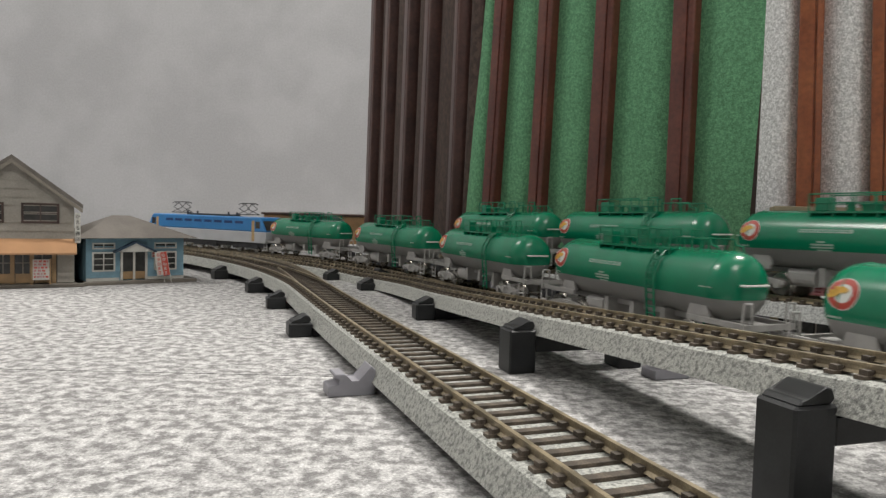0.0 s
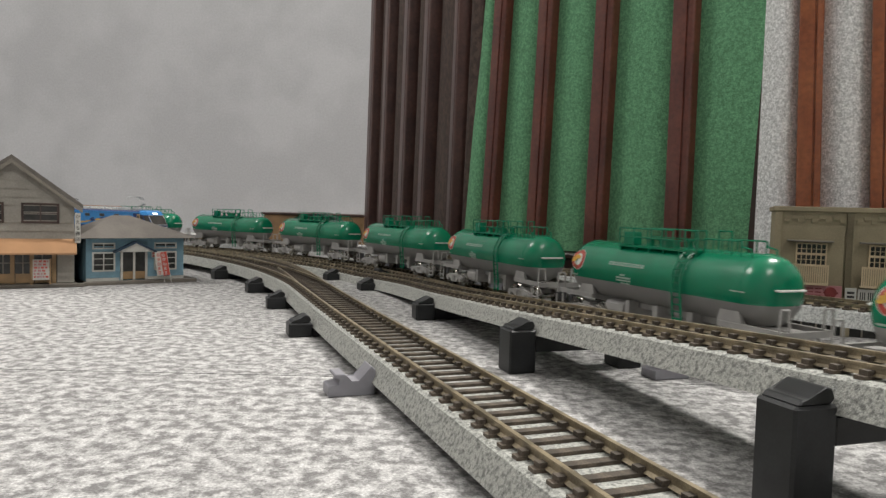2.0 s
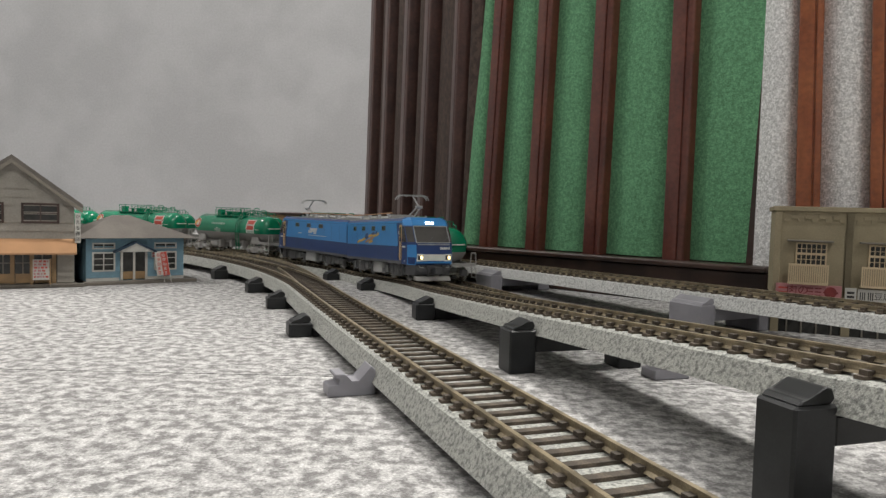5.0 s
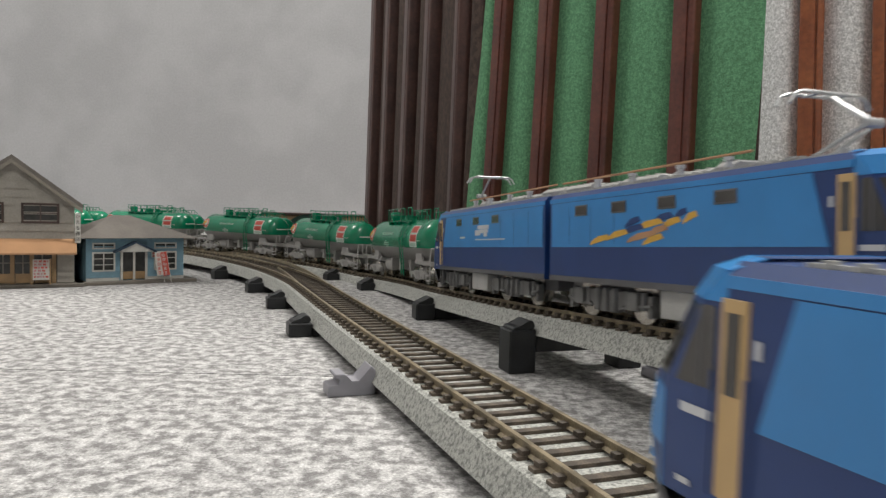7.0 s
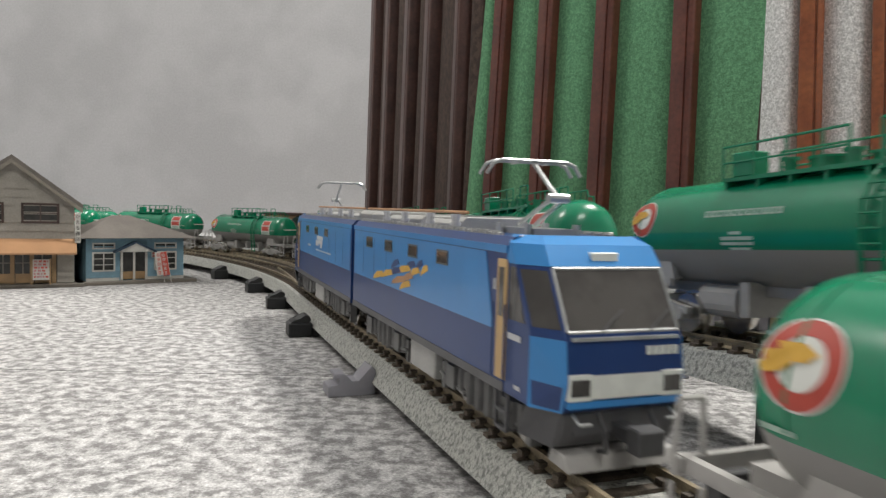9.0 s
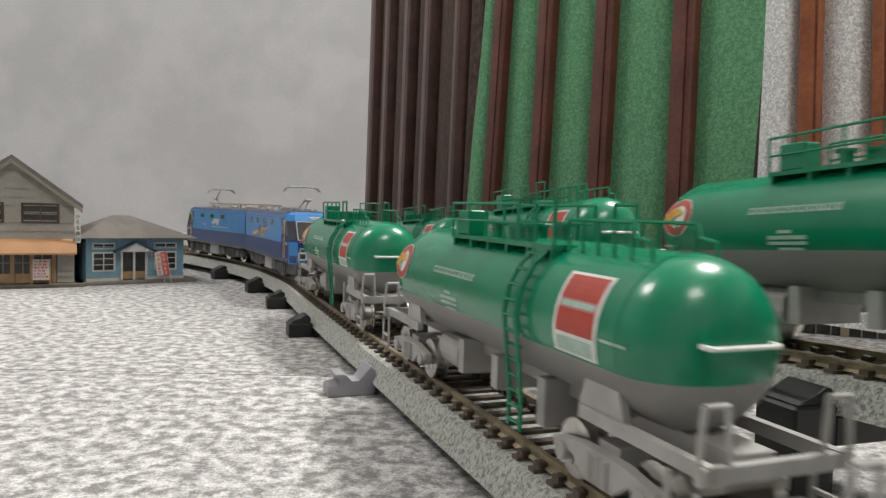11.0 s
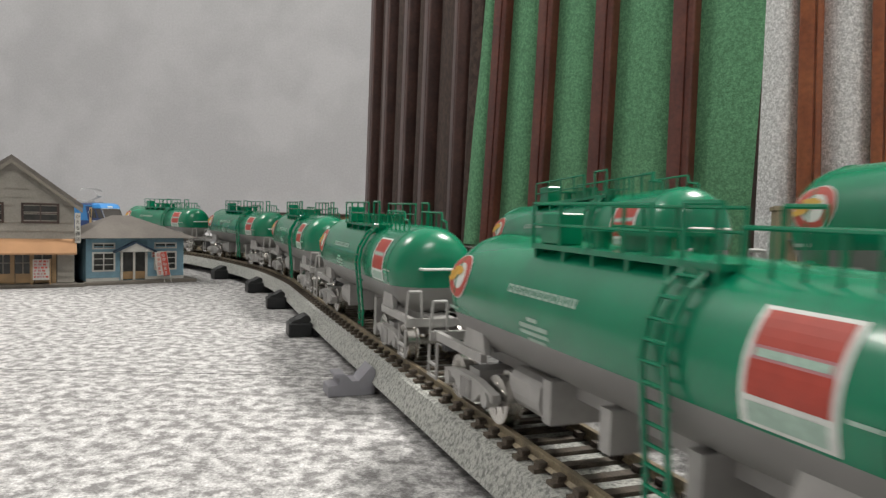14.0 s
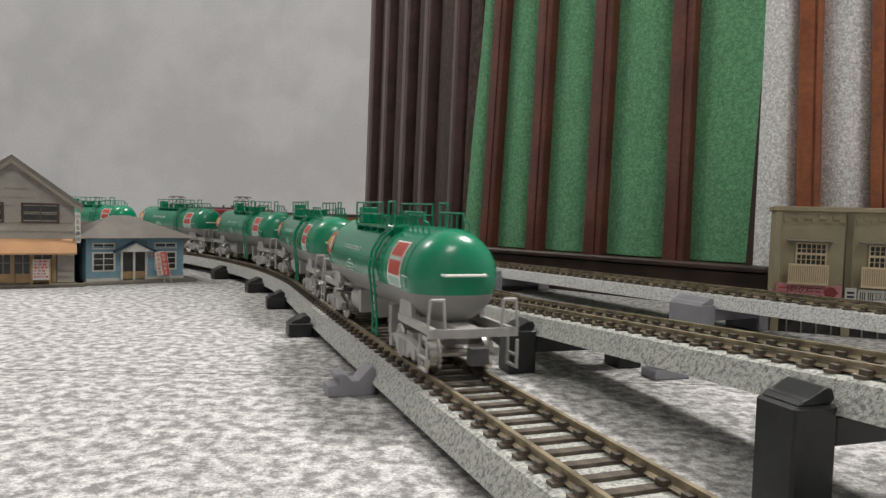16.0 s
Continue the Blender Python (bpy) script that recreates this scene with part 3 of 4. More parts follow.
        pipe(bm, [(-28, y, zt + 4.6), (-48, y, zt + 4.6), (-49, y, zt + 2.2), (-53, y, zt + 1.6), (-54, y, zt - 4)], 0.36)
        part("handrail", bm, M_GREEN, th, "thin green handrail")
    # ladders
    for sy in (1, -1):
        ladder = None
        for x in (-19.6, -24.6):
            bm = bmesh.new()
            pts = [(x, sy * 9.5, zt - 0.4)]
            for a in (58, 40, 20, 0, -12):
                pts.append((x, sy * (TANK_R + 1.6) * math.cos(radians(a)), TANK_Z + (TANK_R + 1.6) * math.sin(radians(a))))
            pts.append((x, sy * (TANK_R - 0.2), 10.5))
            pts.append((x, sy * (TANK_R - 0.2), 4.5))
            pipe(bm, pts, 0.5)
            if ladder is None:
                ladder = part("ladder", bm, M_GREEN, th, "green access ladder")
            else:
                part("stile", bm, M_GREEN, ladder)
        for z in range(6, 40, 3):
            k = (z - TANK_Z) / (TANK_R + 1.6)
            y = (TANK_R + 1.6) * math.cos(math.asin(min(1, k))) if z > TANK_Z - 4 else TANK_R + 0.2
            bm = bmesh.new()
            rod(bm, (-19.6, sy * y, z), (-24.6, sy * y, z), 0.34)
            part("rung", bm, M_GREEN, ladder)
    # underframe, a little longer than the tank
    h += 3
    bm = bmesh.new()
    box(bm, -h - 1, h + 1, -4, 4, 9.5, 12.5)
    for sx in (-1, 1):
        box(bm, sx * (h + 5.5), sx * (h - 26), -13.5, -11.8, 11, 13.2)
        box(bm, sx * (h + 5.5), sx * (h - 26), 11.8, 13.5, 11, 13.2)
        box(bm, sx * (h + 5.5), sx * (h + 4.2), -14.8, 14.8, 10.6, 13.0)
        for y in (-12, 12):
            prism(bm, [(sx * (h - 14), 13), (sx * (h - 27), 13), (sx * (h - 24), 22), (sx * (h - 17), 22)], "y", y - 0.8, y + 0.8)
            prism(bm, [(sx * (h - 17), 13), (sx * (h - 24), 13), (sx * (h - 23), 15), (sx * (h - 18), 15)], "y", y * 0.4 - 4, y * 0.4 + 4)
        for y in (-14.8, 14.8):
            rod(bm, (sx * (h + 5), y, 9.6), (sx * (h + 5), y, 3), 0.5)
            rod(bm, (sx * (h - 1), y, 11), (sx * (h - 1), y, 3), 0.5)
            rod(bm, (sx * (h + 5), y, 3.4), (sx * (h - 1), y, 3.4), 0.5)
            rod(bm, (sx * (h + 5), y, 6.6), (sx * (h - 1), y, 6.6), 0.5)
            pipe(bm, [(sx * (h + 4.8), y, 13), (sx * (h + 4.8), y - math.copysign(0.8, y), 21), (sx * (h + 4.8), y - math.copysign(5, y), 21), (sx * (h + 4.8), y - math.copysign(5.6, y), 13)], 0.5)
    for x, hh in ((18, 7), (-2, 6), (-24, 8)):
        box(bm, x - 1.6, x + 1.6, -10, 10, 13 - hh, 13)
    cyl(bm, "x", (6, 8.5), 3.4, 22, 36, 14)
    for v in bm.verts:
        v.co.y *= 0.91
        if v.co.z > 9.3:
            v.co.z += 1.6
    part("underframe", bm, M_UGREY, th, "pale grey underframe with brackets and steps")
    for sx in (-1, 1):
        bm = bmesh.new()
        cx = sx * 50
        for y in (-11.6, 11.6):
            prism(bm, [(cx - 14.5, 5.4), (cx - 14.5, 7.2), (cx - 6, 8.6), (cx + 6, 8.6), (cx + 14.5, 7.2), (cx + 14.5, 5.4), (cx + 8, 5.9), (cx + 4, 3.0), (cx - 4, 3.0), (cx - 8, 5.9)], "y", y - 1, y + 1)
            for dx in (-11.3, 11.3):
                cyl(bm, "y", (cx + dx, 5.4), 1.7, y - 1.6, y + 1.6, 12)
            for dx in (-2, 0, 2):
                rod(bm, (cx + dx, y * 1.1, 3.4), (cx + dx, y * 1.1, 8), 0.8)
        box(bm, cx - 3, cx + 3, -10.6, 10.6, 6, 10)
        bg = part("bogie", bm, M_UGREY, th, "grey two-axle bogie")
        for dx in (-11.3, 11.3):
            wheelset(bg, cx + dx)
        bm = bmesh.new()
        box(bm, sx * (h + 5), sx * (h + 10), -1.6, 1.6, 6.5, 9)
        box(bm, sx * (h + 7), sx * (h + 10.2), -2.6, 2.6, 5.5, 10)
        part("coupler", bm, M_DARK, th, "dark coupler")
    return th


def plate(name, m, parent, corners, lift, label=""):
    """Thin sheet on four corners, raised along its own normal, away from the origin of the vehicle."""
    p = [Vector(c) for c in corners]
    n = (p[1] - p[0]).cross(p[2] - p[0]).normalized()
    mid = sum(p, Vector()) / 4
    if n.dot(Vector((mid.x, mid.y, 0))) < 0:
        n = -n
    bm = bmesh.new()
    lo = [bm.verts.new(q - n * 0.1) for q in p]
    hi = [bm.verts.new(q + n * lift) for q in p]
    bm.faces.new(lo)
    bm.faces.new(hi[::-1])
    for k in range(4):
        bm.faces.new((lo[k], hi[k], hi[(k + 1) % 4], lo[(k + 1) % 4]))
    return part(name, bm, m, parent, label)


def loco_half(nose, label, lit=False):
    """One half of the two-section blue electric locomotive; its cab is at the end nose * x."""
    th = thing("electric_locomotive_section", label, "locomotive", group="blue twin locomotives")
    L, W, zb, zm, zt = 72.5, 16.2, 11.5, 23.4, 42.2
    NW, CUT = 12.4, 6.0
    s = nose

    def span(name, m, x0, x1, y0, y1, z0, z1, parent, label="", bevel=0.0):
        bm = bmesh.new()
        box(bm, min(x0, x1), max(x0, x1), min(y0, y1), max(y0, y1), z0, z1)
        return part(name, bm, m, parent, label, bevel=bevel)

    bm = bmesh.new()
    prism(bm, [(-W, zb), (-W, zt - 1.8), (-W + 1.6, zt), (W - 1.6, zt), (W, zt - 1.8), (W, zb)], "x", -s * L, s * (L - 18))
    body = part("body", bm, M_NAVY, th, "navy blue body")
    for sy in (-1, 1):
        ys = sorted((sy * (W + 0.02), sy * (W + 0.16)))
        bm = bmesh.new()
        prism(bm, [(-s * (L - 1.5), zm), (s * (L - 23.5), zm), (s * (L - 28), zt - 3.4), (-s * (L - 1.5), zt - 3.4)], "y", *ys)
        part("side_panel", bm, M_BLUE, body, "light blue side panel")
        span("roof_band", M_BLUE, -s * L, s * (L - 18), ys[0], ys[1] + 0.01, zt - 3.2, zt - 1.7, body, "light blue roof edge band")
        span("skirt_band", M_SKIRT, -s * L, s * (L - 18), ys[0], ys[1] + 0.02, zb, zb + 1.9, body, "grey lower band")
        for x in (-30, -44, -58, -71):
            span("panel_seam", M_NAVY, s * x - 0.12, s * x + 0.12, sy * (W + 0.165), sy * (W + 0.19), zm + 1, zt - 5, body)
    # cab: faceted nose lofted from level plans, set back above the windscreen sill
    levels = [(zb, 1.6, W), (17.0, 0.0, W), (24.6, 1.0, W), (25.6, 1.4, W), (37.2, 8.0, W), (zt - 1.2, 11.0, W - 0.4), (zt + 0.4, 15.0, W - 2.6)]

    def plan(z, back, w):
        f, r = L - back, L - back - CUT
        nw = NW * w / W
        return [(s * (L - 18.01), w, z), (s * min(r, L - 7.5), w, z), (s * f, nw, z), (s * f, -nw, z), (s * min(r, L - 7.5), -w, z), (s * (L - 18.01), -w, z)]
    rings = [plan(*v) for v in levels]
    bm = bmesh.new()
    vs = [[bm.verts.new(p) for p in r] for r in rings]
    for r0, r1 in zip(vs, vs[1:]):
        for k in range(6):
            bm.faces.new((r0[k], r0[(k + 1) % 6], r1[(k + 1) % 6], r1[k]))
    bm.faces.new(vs[0][::-1])
    bm.faces.new(vs[-1])
    cab = part("nose", bm, M_NAVY, th, "navy blue faceted nose with sloped windscreen", bevel=0.25)

    def spot(lv, k, a, b):
        """Point on the facet k of the band lv, at shares a along and b up."""
        p0, p1, q0, q1 = (Vector(rings[lv][k]), Vector(rings[lv][k + 1]), Vector(rings[lv + 1][k]), Vector(rings[lv + 1][k + 1]))
        return p0.lerp(p1, a).lerp(q0.lerp(q1, a), b)

    def facet(name, m, lv, k, a0, a1, b0, b1, lift, parent, label=""):
        return plate(name, m, parent, [spot(lv, k, a0, b0), spot(lv, k, a1, b0), spot(lv, k, a1, b1), spot(lv, k, a0, b1)], lift, label)

    for k in (1, 3):
        for lv in (0, 1):
            facet("corner_stripe", M_BLUE, lv, k, 0, 1, 0, 1, 0.05, cab, "light blue corner panel")
        facet("corner_window", M_GLASS, 3, k, 0.08, 0.92, 0.06, 0.93, 0.08, cab, "dark corner window")
    for lv in (4, 5):
        for k in (0, 1, 2, 3, 4):
            facet("cab_roof", M_BLUE, lv, k, 0, 1, 0.0, 1, 0.12, cab, "light blue cab roof edge")
    ws = facet("windscreen", M_GLASS, 3, 2, 0.03, 0.97, 0.05, 0.95, 0.10, cab, "dark glossy windscreen")
    edge = [spot(3, 2, a, b) for a, b in ((0.02, 0.03), (0.98, 0.03), (0.98, 0.97), (0.02, 0.97))]
    for p, q in zip(edge, edge[1:] + edge[:1]):
        bm = bmesh.new()
        rod(bm, p, q, 0.36)
        part("frame", bm, M_SILVER, ws)
    for a in (0.3, 0.72):
        bm = bmesh.new()
        rod(bm, spot(3, 2, a, 0.04) + Vector((s * 0.5, 0, 0)), spot(3, 2, a + 0.22, 0.34) + Vector((s * 0.5, 0, 0.1)), 0.18)
        part("wiper", bm, M_DARK, ws)
    span("wiper_ledge", M_SILVER, s * (L - 1.6), s * (L - 0.5), -NW + 1, NW - 1, 24.5, 25.1, cab)
    span("front_band", M_WHITE, s * (L - 1.2), s * (L + 0.15), -NW + 5.0, NW - 5.0, 14.2, 18.4, cab, "white front band")
    span("lower_band", M_BLUE, s * (L - 1.2), s * (L + 0.1), -NW + 0.3, NW - 0.3, 12.6, 13.8, cab, "light blue lower band")
    for y in (-NW + 2.6, NW - 2.6):
        hous = span("headlight_housing", M_WHITE, s * (L - 1.2), s * (L + 0.2), y - 2.4, y + 2.4, 13.9, 18.7, cab, "white headlight housing", 0.15)
        span("lens_recess", M_GLASS, s * (L + 0.15), s * (L + 0.28), y - 1.9, y + 1.9, 14.8, 17.8, hous)
        span("headlight", M_LAMP if lit else M_GLASS, s * (L + 0.26), s * (L + 0.42), y - 1.5, y + 0.1, 15.2, 17.4, hous, "warm headlight" if lit else "dark headlight")
    # Glow and white colour also stand in for a reflection on the nose top.
    top = spot(4, 2, 0.5, 0.45)
    span("top_headlight", M_TOPGLARE if lit else M_WHITE, top.x - s * 1.2, top.x + s * 0.7, -3.0, 3.0, top.z - 1.6, top.z + 0.9, cab, "top headlight with white painted glare", 0.2)
    for i in range(5):
        y = -NW + 1.2 + i * 1.45
        span("number_bar", M_WHITE, s * (L - 1.4), s * (L - 0.35), y, y + 1.05, 21.6, 23.2, cab)
    for sy in (-1, 1):
        ys = sorted((sy * (W - 0.05), sy * (W + 0.12)))
        bm = bmesh.new()
        prism(bm, [(s * (L - 16.0), 26.4), (s * (L - 9.6), 26.4), (s * (L - 14.0), 36.6), (s * (L - 16.0), 36.6)], "y", *ys)
        side = part("side_window", bm, M_GLASS, cab, "dark cab side window")
        for x in (L - 16.2, L - 13.8):
            span("frame", M_SKIRT, s * x - 0.2, s * x + 0.2, sy * (W + 0.1), sy * (W + 0.2), 26.4, 36.4, side)
        door = span("cab_door", M_BEIGE, s * (L - 21.6), s * (L - 17.4), sy * (W - 0.1), sy * (W + 0.35), 14.0, 37.8, th, "beige cab door", 0.1)
        span("door_window", M_GLASS, s * (L - 20.6), s * (L - 18.4), sy * (W + 0.36), sy * (W + 0.46), 26.5, 36.2, door)
        for y0 in (-22.2, -16.8):
            bm = bmesh.new()
            rod(bm, (s * (L + y0), sy * (W + 0.8), 14), (s * (L + y0), sy * (W + 0.8), 29), 0.2)
            part("grab_rail", bm, M_NAVY, th)
        span("number_bar", M_CREAM, s * (L - 16.6), s * (L - 10.8), sy * (W + 0.13), sy * (W + 0.2), 22.6, 23.8, th)
        span("number_bar", M_CREAM, s * (L - 13.0), s * (L - 10.6), sy * (W + 0.13), sy * (W + 0.2), 13.4, 14.2, th)
        span("number_bar", M_CREAM, s * (L - 23.6), s * (L - 22.6), sy * (W + 0.13), sy * (W + 0.2), 31.4, 33.6, th)
        for x in ((-19, 4, 27.5, 50) if s < 0 else (24, 0, -24)):
            win = span("louvre_window", M_SKIRT, x - 4.0, x + 4.0, sy * (W + 0.17), sy * (W + 0.34), 33.8, 37.4, th, "grey rounded vent window", 0.12)
            span("pane", M_GLASS, x - 3.5, x + 3.5, sy * (W + 0.3), sy * (W + 0.42), 34.3, 36.9, win)
        if s < 0:
            for x0, z0, w, m in ((38, 24.6, 12, M_YELLOW), (28, 26.0, 12, M_YELLOW), (20, 27.4, 12, M_NAVY), (16, 25.2, 14, M_AWN), (12, 28.6, 14, M_YELLOW), (8, 26.8, 10, M_AWN), (6, 30.2, 10, M_NAVY), (2, 28.8, 9, M_YELLOW), (-2, 31.0, 6, M_NAVY), (20, 29.6, 8, M_NAVY), (-6, 30.0, 6, M_YELLOW), (10, 24.4, 10, M_YELLOW)):
                bm = bmesh.new()
                prism(bm, [(x0 - w * 0.5, z0 + 1.4), (x0 + w * 0.5, z0 - 0.6), (x0 + w * 0.42, z0 + 0.6), (x0 + w * 0.1, z0 + 2.2), (x0 - w * 0.36, z0 + 2.8)], "y", *sorted((sy * (W + 0.17), sy * (W + 0.22 + 0.006 * w + 0.002 * abs(x0)))))
                part("emblem_shape", bm, m, body)
        else:
            for x0, x1, z0, z1 in ((-16.5, -2.1, 31.6, 33.4), (-15.5, -5.5, 29.8, 31.5), (-5.9, 0.9, 28.8, 31.2), (-14.5, -10.1, 28.2, 29.7)):
                span("emblem_bar", M_CREAM, x0, x1, sy * (W + 0.17), sy * (W + 0.26), z0, z1, body)
            span("emblem_bar", M_CREAM, -35, 1.0, sy * (W + 0.17), sy * (W + 0.26), 26.6, 27.1, body)
            span("emblem_bar", M_CREAM, 15, 22, sy * (W + 0.17), sy * (W + 0.26), 27.6, 28.5, body)
    # roof gear: covers, insulators and a copper bus bar
    for x0, x1, z, w in ((-74, -56, 3.6, 9.5), (-54, -40, 2.6, 9), (-37, -18, 3.0, 9.5), (-15, 4, 2.4, 9), (7, 14, 3.2, 9.5)):
        bm = bmesh.new()
        xa, xb = min(s * x0, s * x1), max(s * x0, s * x1)
        prism(bm, [(-w, zt), (-w, zt + z - 1.2), (-w + 1.4, zt + z), (w - 1.4, zt + z), (w, zt + z - 1.2), (w, zt)], "x", xa, xb)
        cover = part("roof_cover", bm, M_ROOFGREY, th, "grey moulded roof cover", bevel=0.2)
        for i in range(4):
            x = xa + (xb - xa) * (i + 0.5) / 4
            span("rib", M_ROOFGREY, x - 0.3, x + 0.3, -w + 1.2, w - 1.2, zt + z, zt + z + 0.35, cover)
    for x in (-48, -28, -5, 14):
        bm = bmesh.new()
        for z, r in ((0, 1.0), (1.0, 1.3), (2.0, 1.0), (3.0, 1.3)):
            cyl(bm, "z", (s * x, 11.2), r, zt + z, zt + z + 0.9, 10)
        part("insulator", bm, M_CREAM, th, "pale ribbed insulator")
    bm = bmesh.new()
    rod(bm, (-s * 72, 11.2, zt + 4.4), (s * 22, 11.2, zt + 4.4), 0.4)
    part("bus_bar", bm, M_AWN, th, "copper roof bus bar")
    for y in (-13.4, 13.4):
        bm = bmesh.new()
        for i in range(30):
            x = -70 + i * 3.9
            box(bm, s * x - 0.5, s * x + 0.5, y - 0.9, y + 0.9, zt - 0.3, zt + 0.9)
        box(bm, -70, 46, y - 0.5, y + 0.5, zt - 0.3, zt + 0.5) if s > 0 else box(bm, -46, 70, y - 0.5, y + 0.5, zt - 0.3, zt + 0.5)
        part("roof_grille", bm, M_ROOFGREY, th, "grey notched roof grille")
    bm = bmesh.new()
    px = s * (36 if s < 0 else 27)
    for y in (-2.2, 2.2):
        rod(bm, (px - s * 5, y, zt + 2), (px + s * 9, y * 0.6, zt + 8), 0.5)
    rod(bm, (px + s * 9, 0, zt + 8), (px - s * 3, 0, zt + 16.4), 0.55)
    cyl(bm, "y", (px + s * 9, zt + 8), 1.1, -2.4, 2.4, 10)
    for dx in (-2, 2):
        pipe(bm, [(px - s * 4 + dx, -12, zt + 13.4), (px - s * 4 + dx, -10.4, zt + 15.8), (px - s * 4 + dx, -8.2, zt + 16.6), (px - s * 4 + dx, 8.2, zt + 16.6), (px - s * 4 + dx, 10.4, zt + 15.8), (px - s * 4 + dx, 12, zt + 13.4)], 0.45)
    for y in (-4, 4):
        rod(bm, (px - s * 4 - 2, y, zt + 16.2), (px - s * 4 + 2, y, zt + 16.2), 0.4)
    box(bm, min(px - s * 8, px + s * 8), max(px - s * 8, px + s * 8), -5, 5, zt, zt + 1.4)
    for x in (-7, 7):
        for y in (-6, 6):
            cyl(bm, "z", (px + x, y), 0.9, zt, zt + 2.4, 8)
    part("pantograph", bm, M_SILVER, th, "silver single-arm pantograph raised")
    # running gear
    bm = bmesh.new()
    box(bm, -L + 2, L - 6, -9.5, 9.5, 7, zb)
    part("underframe", bm, M_SKIRT, th, "dark grey underframe")
    for sy in (-1, 1):
        span("equipment_box", M_ROOFGREY, -11, 9, sy * 9.6, sy * (W - 1.6), 3.4, zb, th, "grey equipment box", 0.4)
    bm = bmesh.new()
    prism(bm, [(s * (L - 16), zb - 0.02), (s * (L - 1.6), zb - 0.02), (s * (L - 2.2), 7.5), (s * (L - 4), 4.4), (s * (L - 15), 6)], "y", -NW, NW)
    part("nose_skirt", bm, M_SKIRT, th, "dark grey nose skirt", bevel=0.5)
    for sy in (-1, 1):
        plate("skirt_corner", M_SKIRT, th, [(s * (L - 8), sy * W, zb), (s * (L - 1.6), sy * NW, zb), (s * (L - 4), sy * NW, 4.6), (s * (L - 12), sy * (W - 0.5), 5.4)], 0.4, "dark grey skirt corner")
        bm = bmesh.new()
        pipe(bm, [(s * (L - 0.8), sy * 5.5, zb), (s * (L + 1.8), sy * 5.5, 8.5), (s * (L + 1.6), sy * 5.0, 5), (s * (L - 1.4), sy * 4.6, 4.2)], 0.5)
        part("air_hose", bm, M_DARK, th)
        bm = bmesh.new()
        pipe(bm, [(s * (L - 1.2), sy * 10.4, zb - 0.3), (s * (L + 1.2), sy * 10.4, 10), (s * (L + 1.2), sy * 8, 10)], 0.35)
        part("grab_rail", bm, M_SILVER, th)
        for z in (3.6, 7.2):
            span("cab_step", M_SKIRT, s * (L - 22), s * (L - 17), sy * (W - 2.6), sy * (W - 0.2), z, z + 0.6, th)
        for x in (L - 22, L - 17):
            span("step_post", M_SKIRT, s * x - 0.3, s * x + 0.3, sy * (W - 1.0), sy * (W - 0.3), 3.6, zb, th)
    bm = bmesh.new()
    box(bm, min(s * (L - 6), s * (L + 7)), max(s * (L - 6), s * (L + 7)), -1.7, 1.7, 6.4, 9.2)
    box(bm, min(s * (L + 4), s * (L + 8)), max(s * (L + 4), s * (L + 8)), -2.7, 2.7, 5.6, 10.2)
    part("coupler", bm, M_DARK, th, "dark coupler", bevel=0.3)
    bm = bmesh.new()
    prism(bm, [(s * (L - 7), 1.4), (s * (L + 0.6), 1.0), (s * (L - 1.0), 3.8), (s * (L - 6), 4.0)], "y", -12, 12)
    part("rail_guard", bm, M_UGREY, th, "pale grey rail guard", bevel=0.3)
    for cx in (-38, 38):
        bm = bmesh.new()
        for y in (-12.6, 12.6):
            prism(bm, [(cx - 21, 5), (cx - 21, 8.8), (cx - 10, 9.6), (cx + 10, 9.6), (cx + 21, 8.8), (cx + 21, 5), (cx + 9, 5.6), (cx + 6, 2.8), (cx - 6, 2.8), (cx - 9, 5.6)], "y", y - 0.9, y + 0.9)
            for dx in (-15.6, 15.6):
                box(bm, cx + dx - 2.6, cx + dx + 2.6, y - 2.2, y + 2.2, 4.4, 9.8)
                for k in (-4.4, 4.4):
                    rod(bm, (cx + dx + k, y * 1.06, 4.6), (cx + dx + k, y * 1.06, 10), 1.1, 8)
            for dx in (-5, 0, 5):
                rod(bm, (cx + dx, y * 1.08, 3.2), (cx + dx, y * 1.08, 10.4), 1.2, 8)
            for sx in (-1, 1):
                rod(bm, (cx + sx * 8, y * 1.1, 4.4), (cx + sx * 24, y * 1.1, 6.2), 0.5, 6)
                box(bm, cx + sx * 23 - 1.0, cx + sx * 23 + 1.0, y - 1.4, y + 1.0, 2.6, 9)
        bg = part("bogie", bm, M_BOGIE, th, "dark grey two-axle bogie")
        for dx in (-15.6, 15.6):
            wheelset(bg, cx + dx, 7.0)
    return th


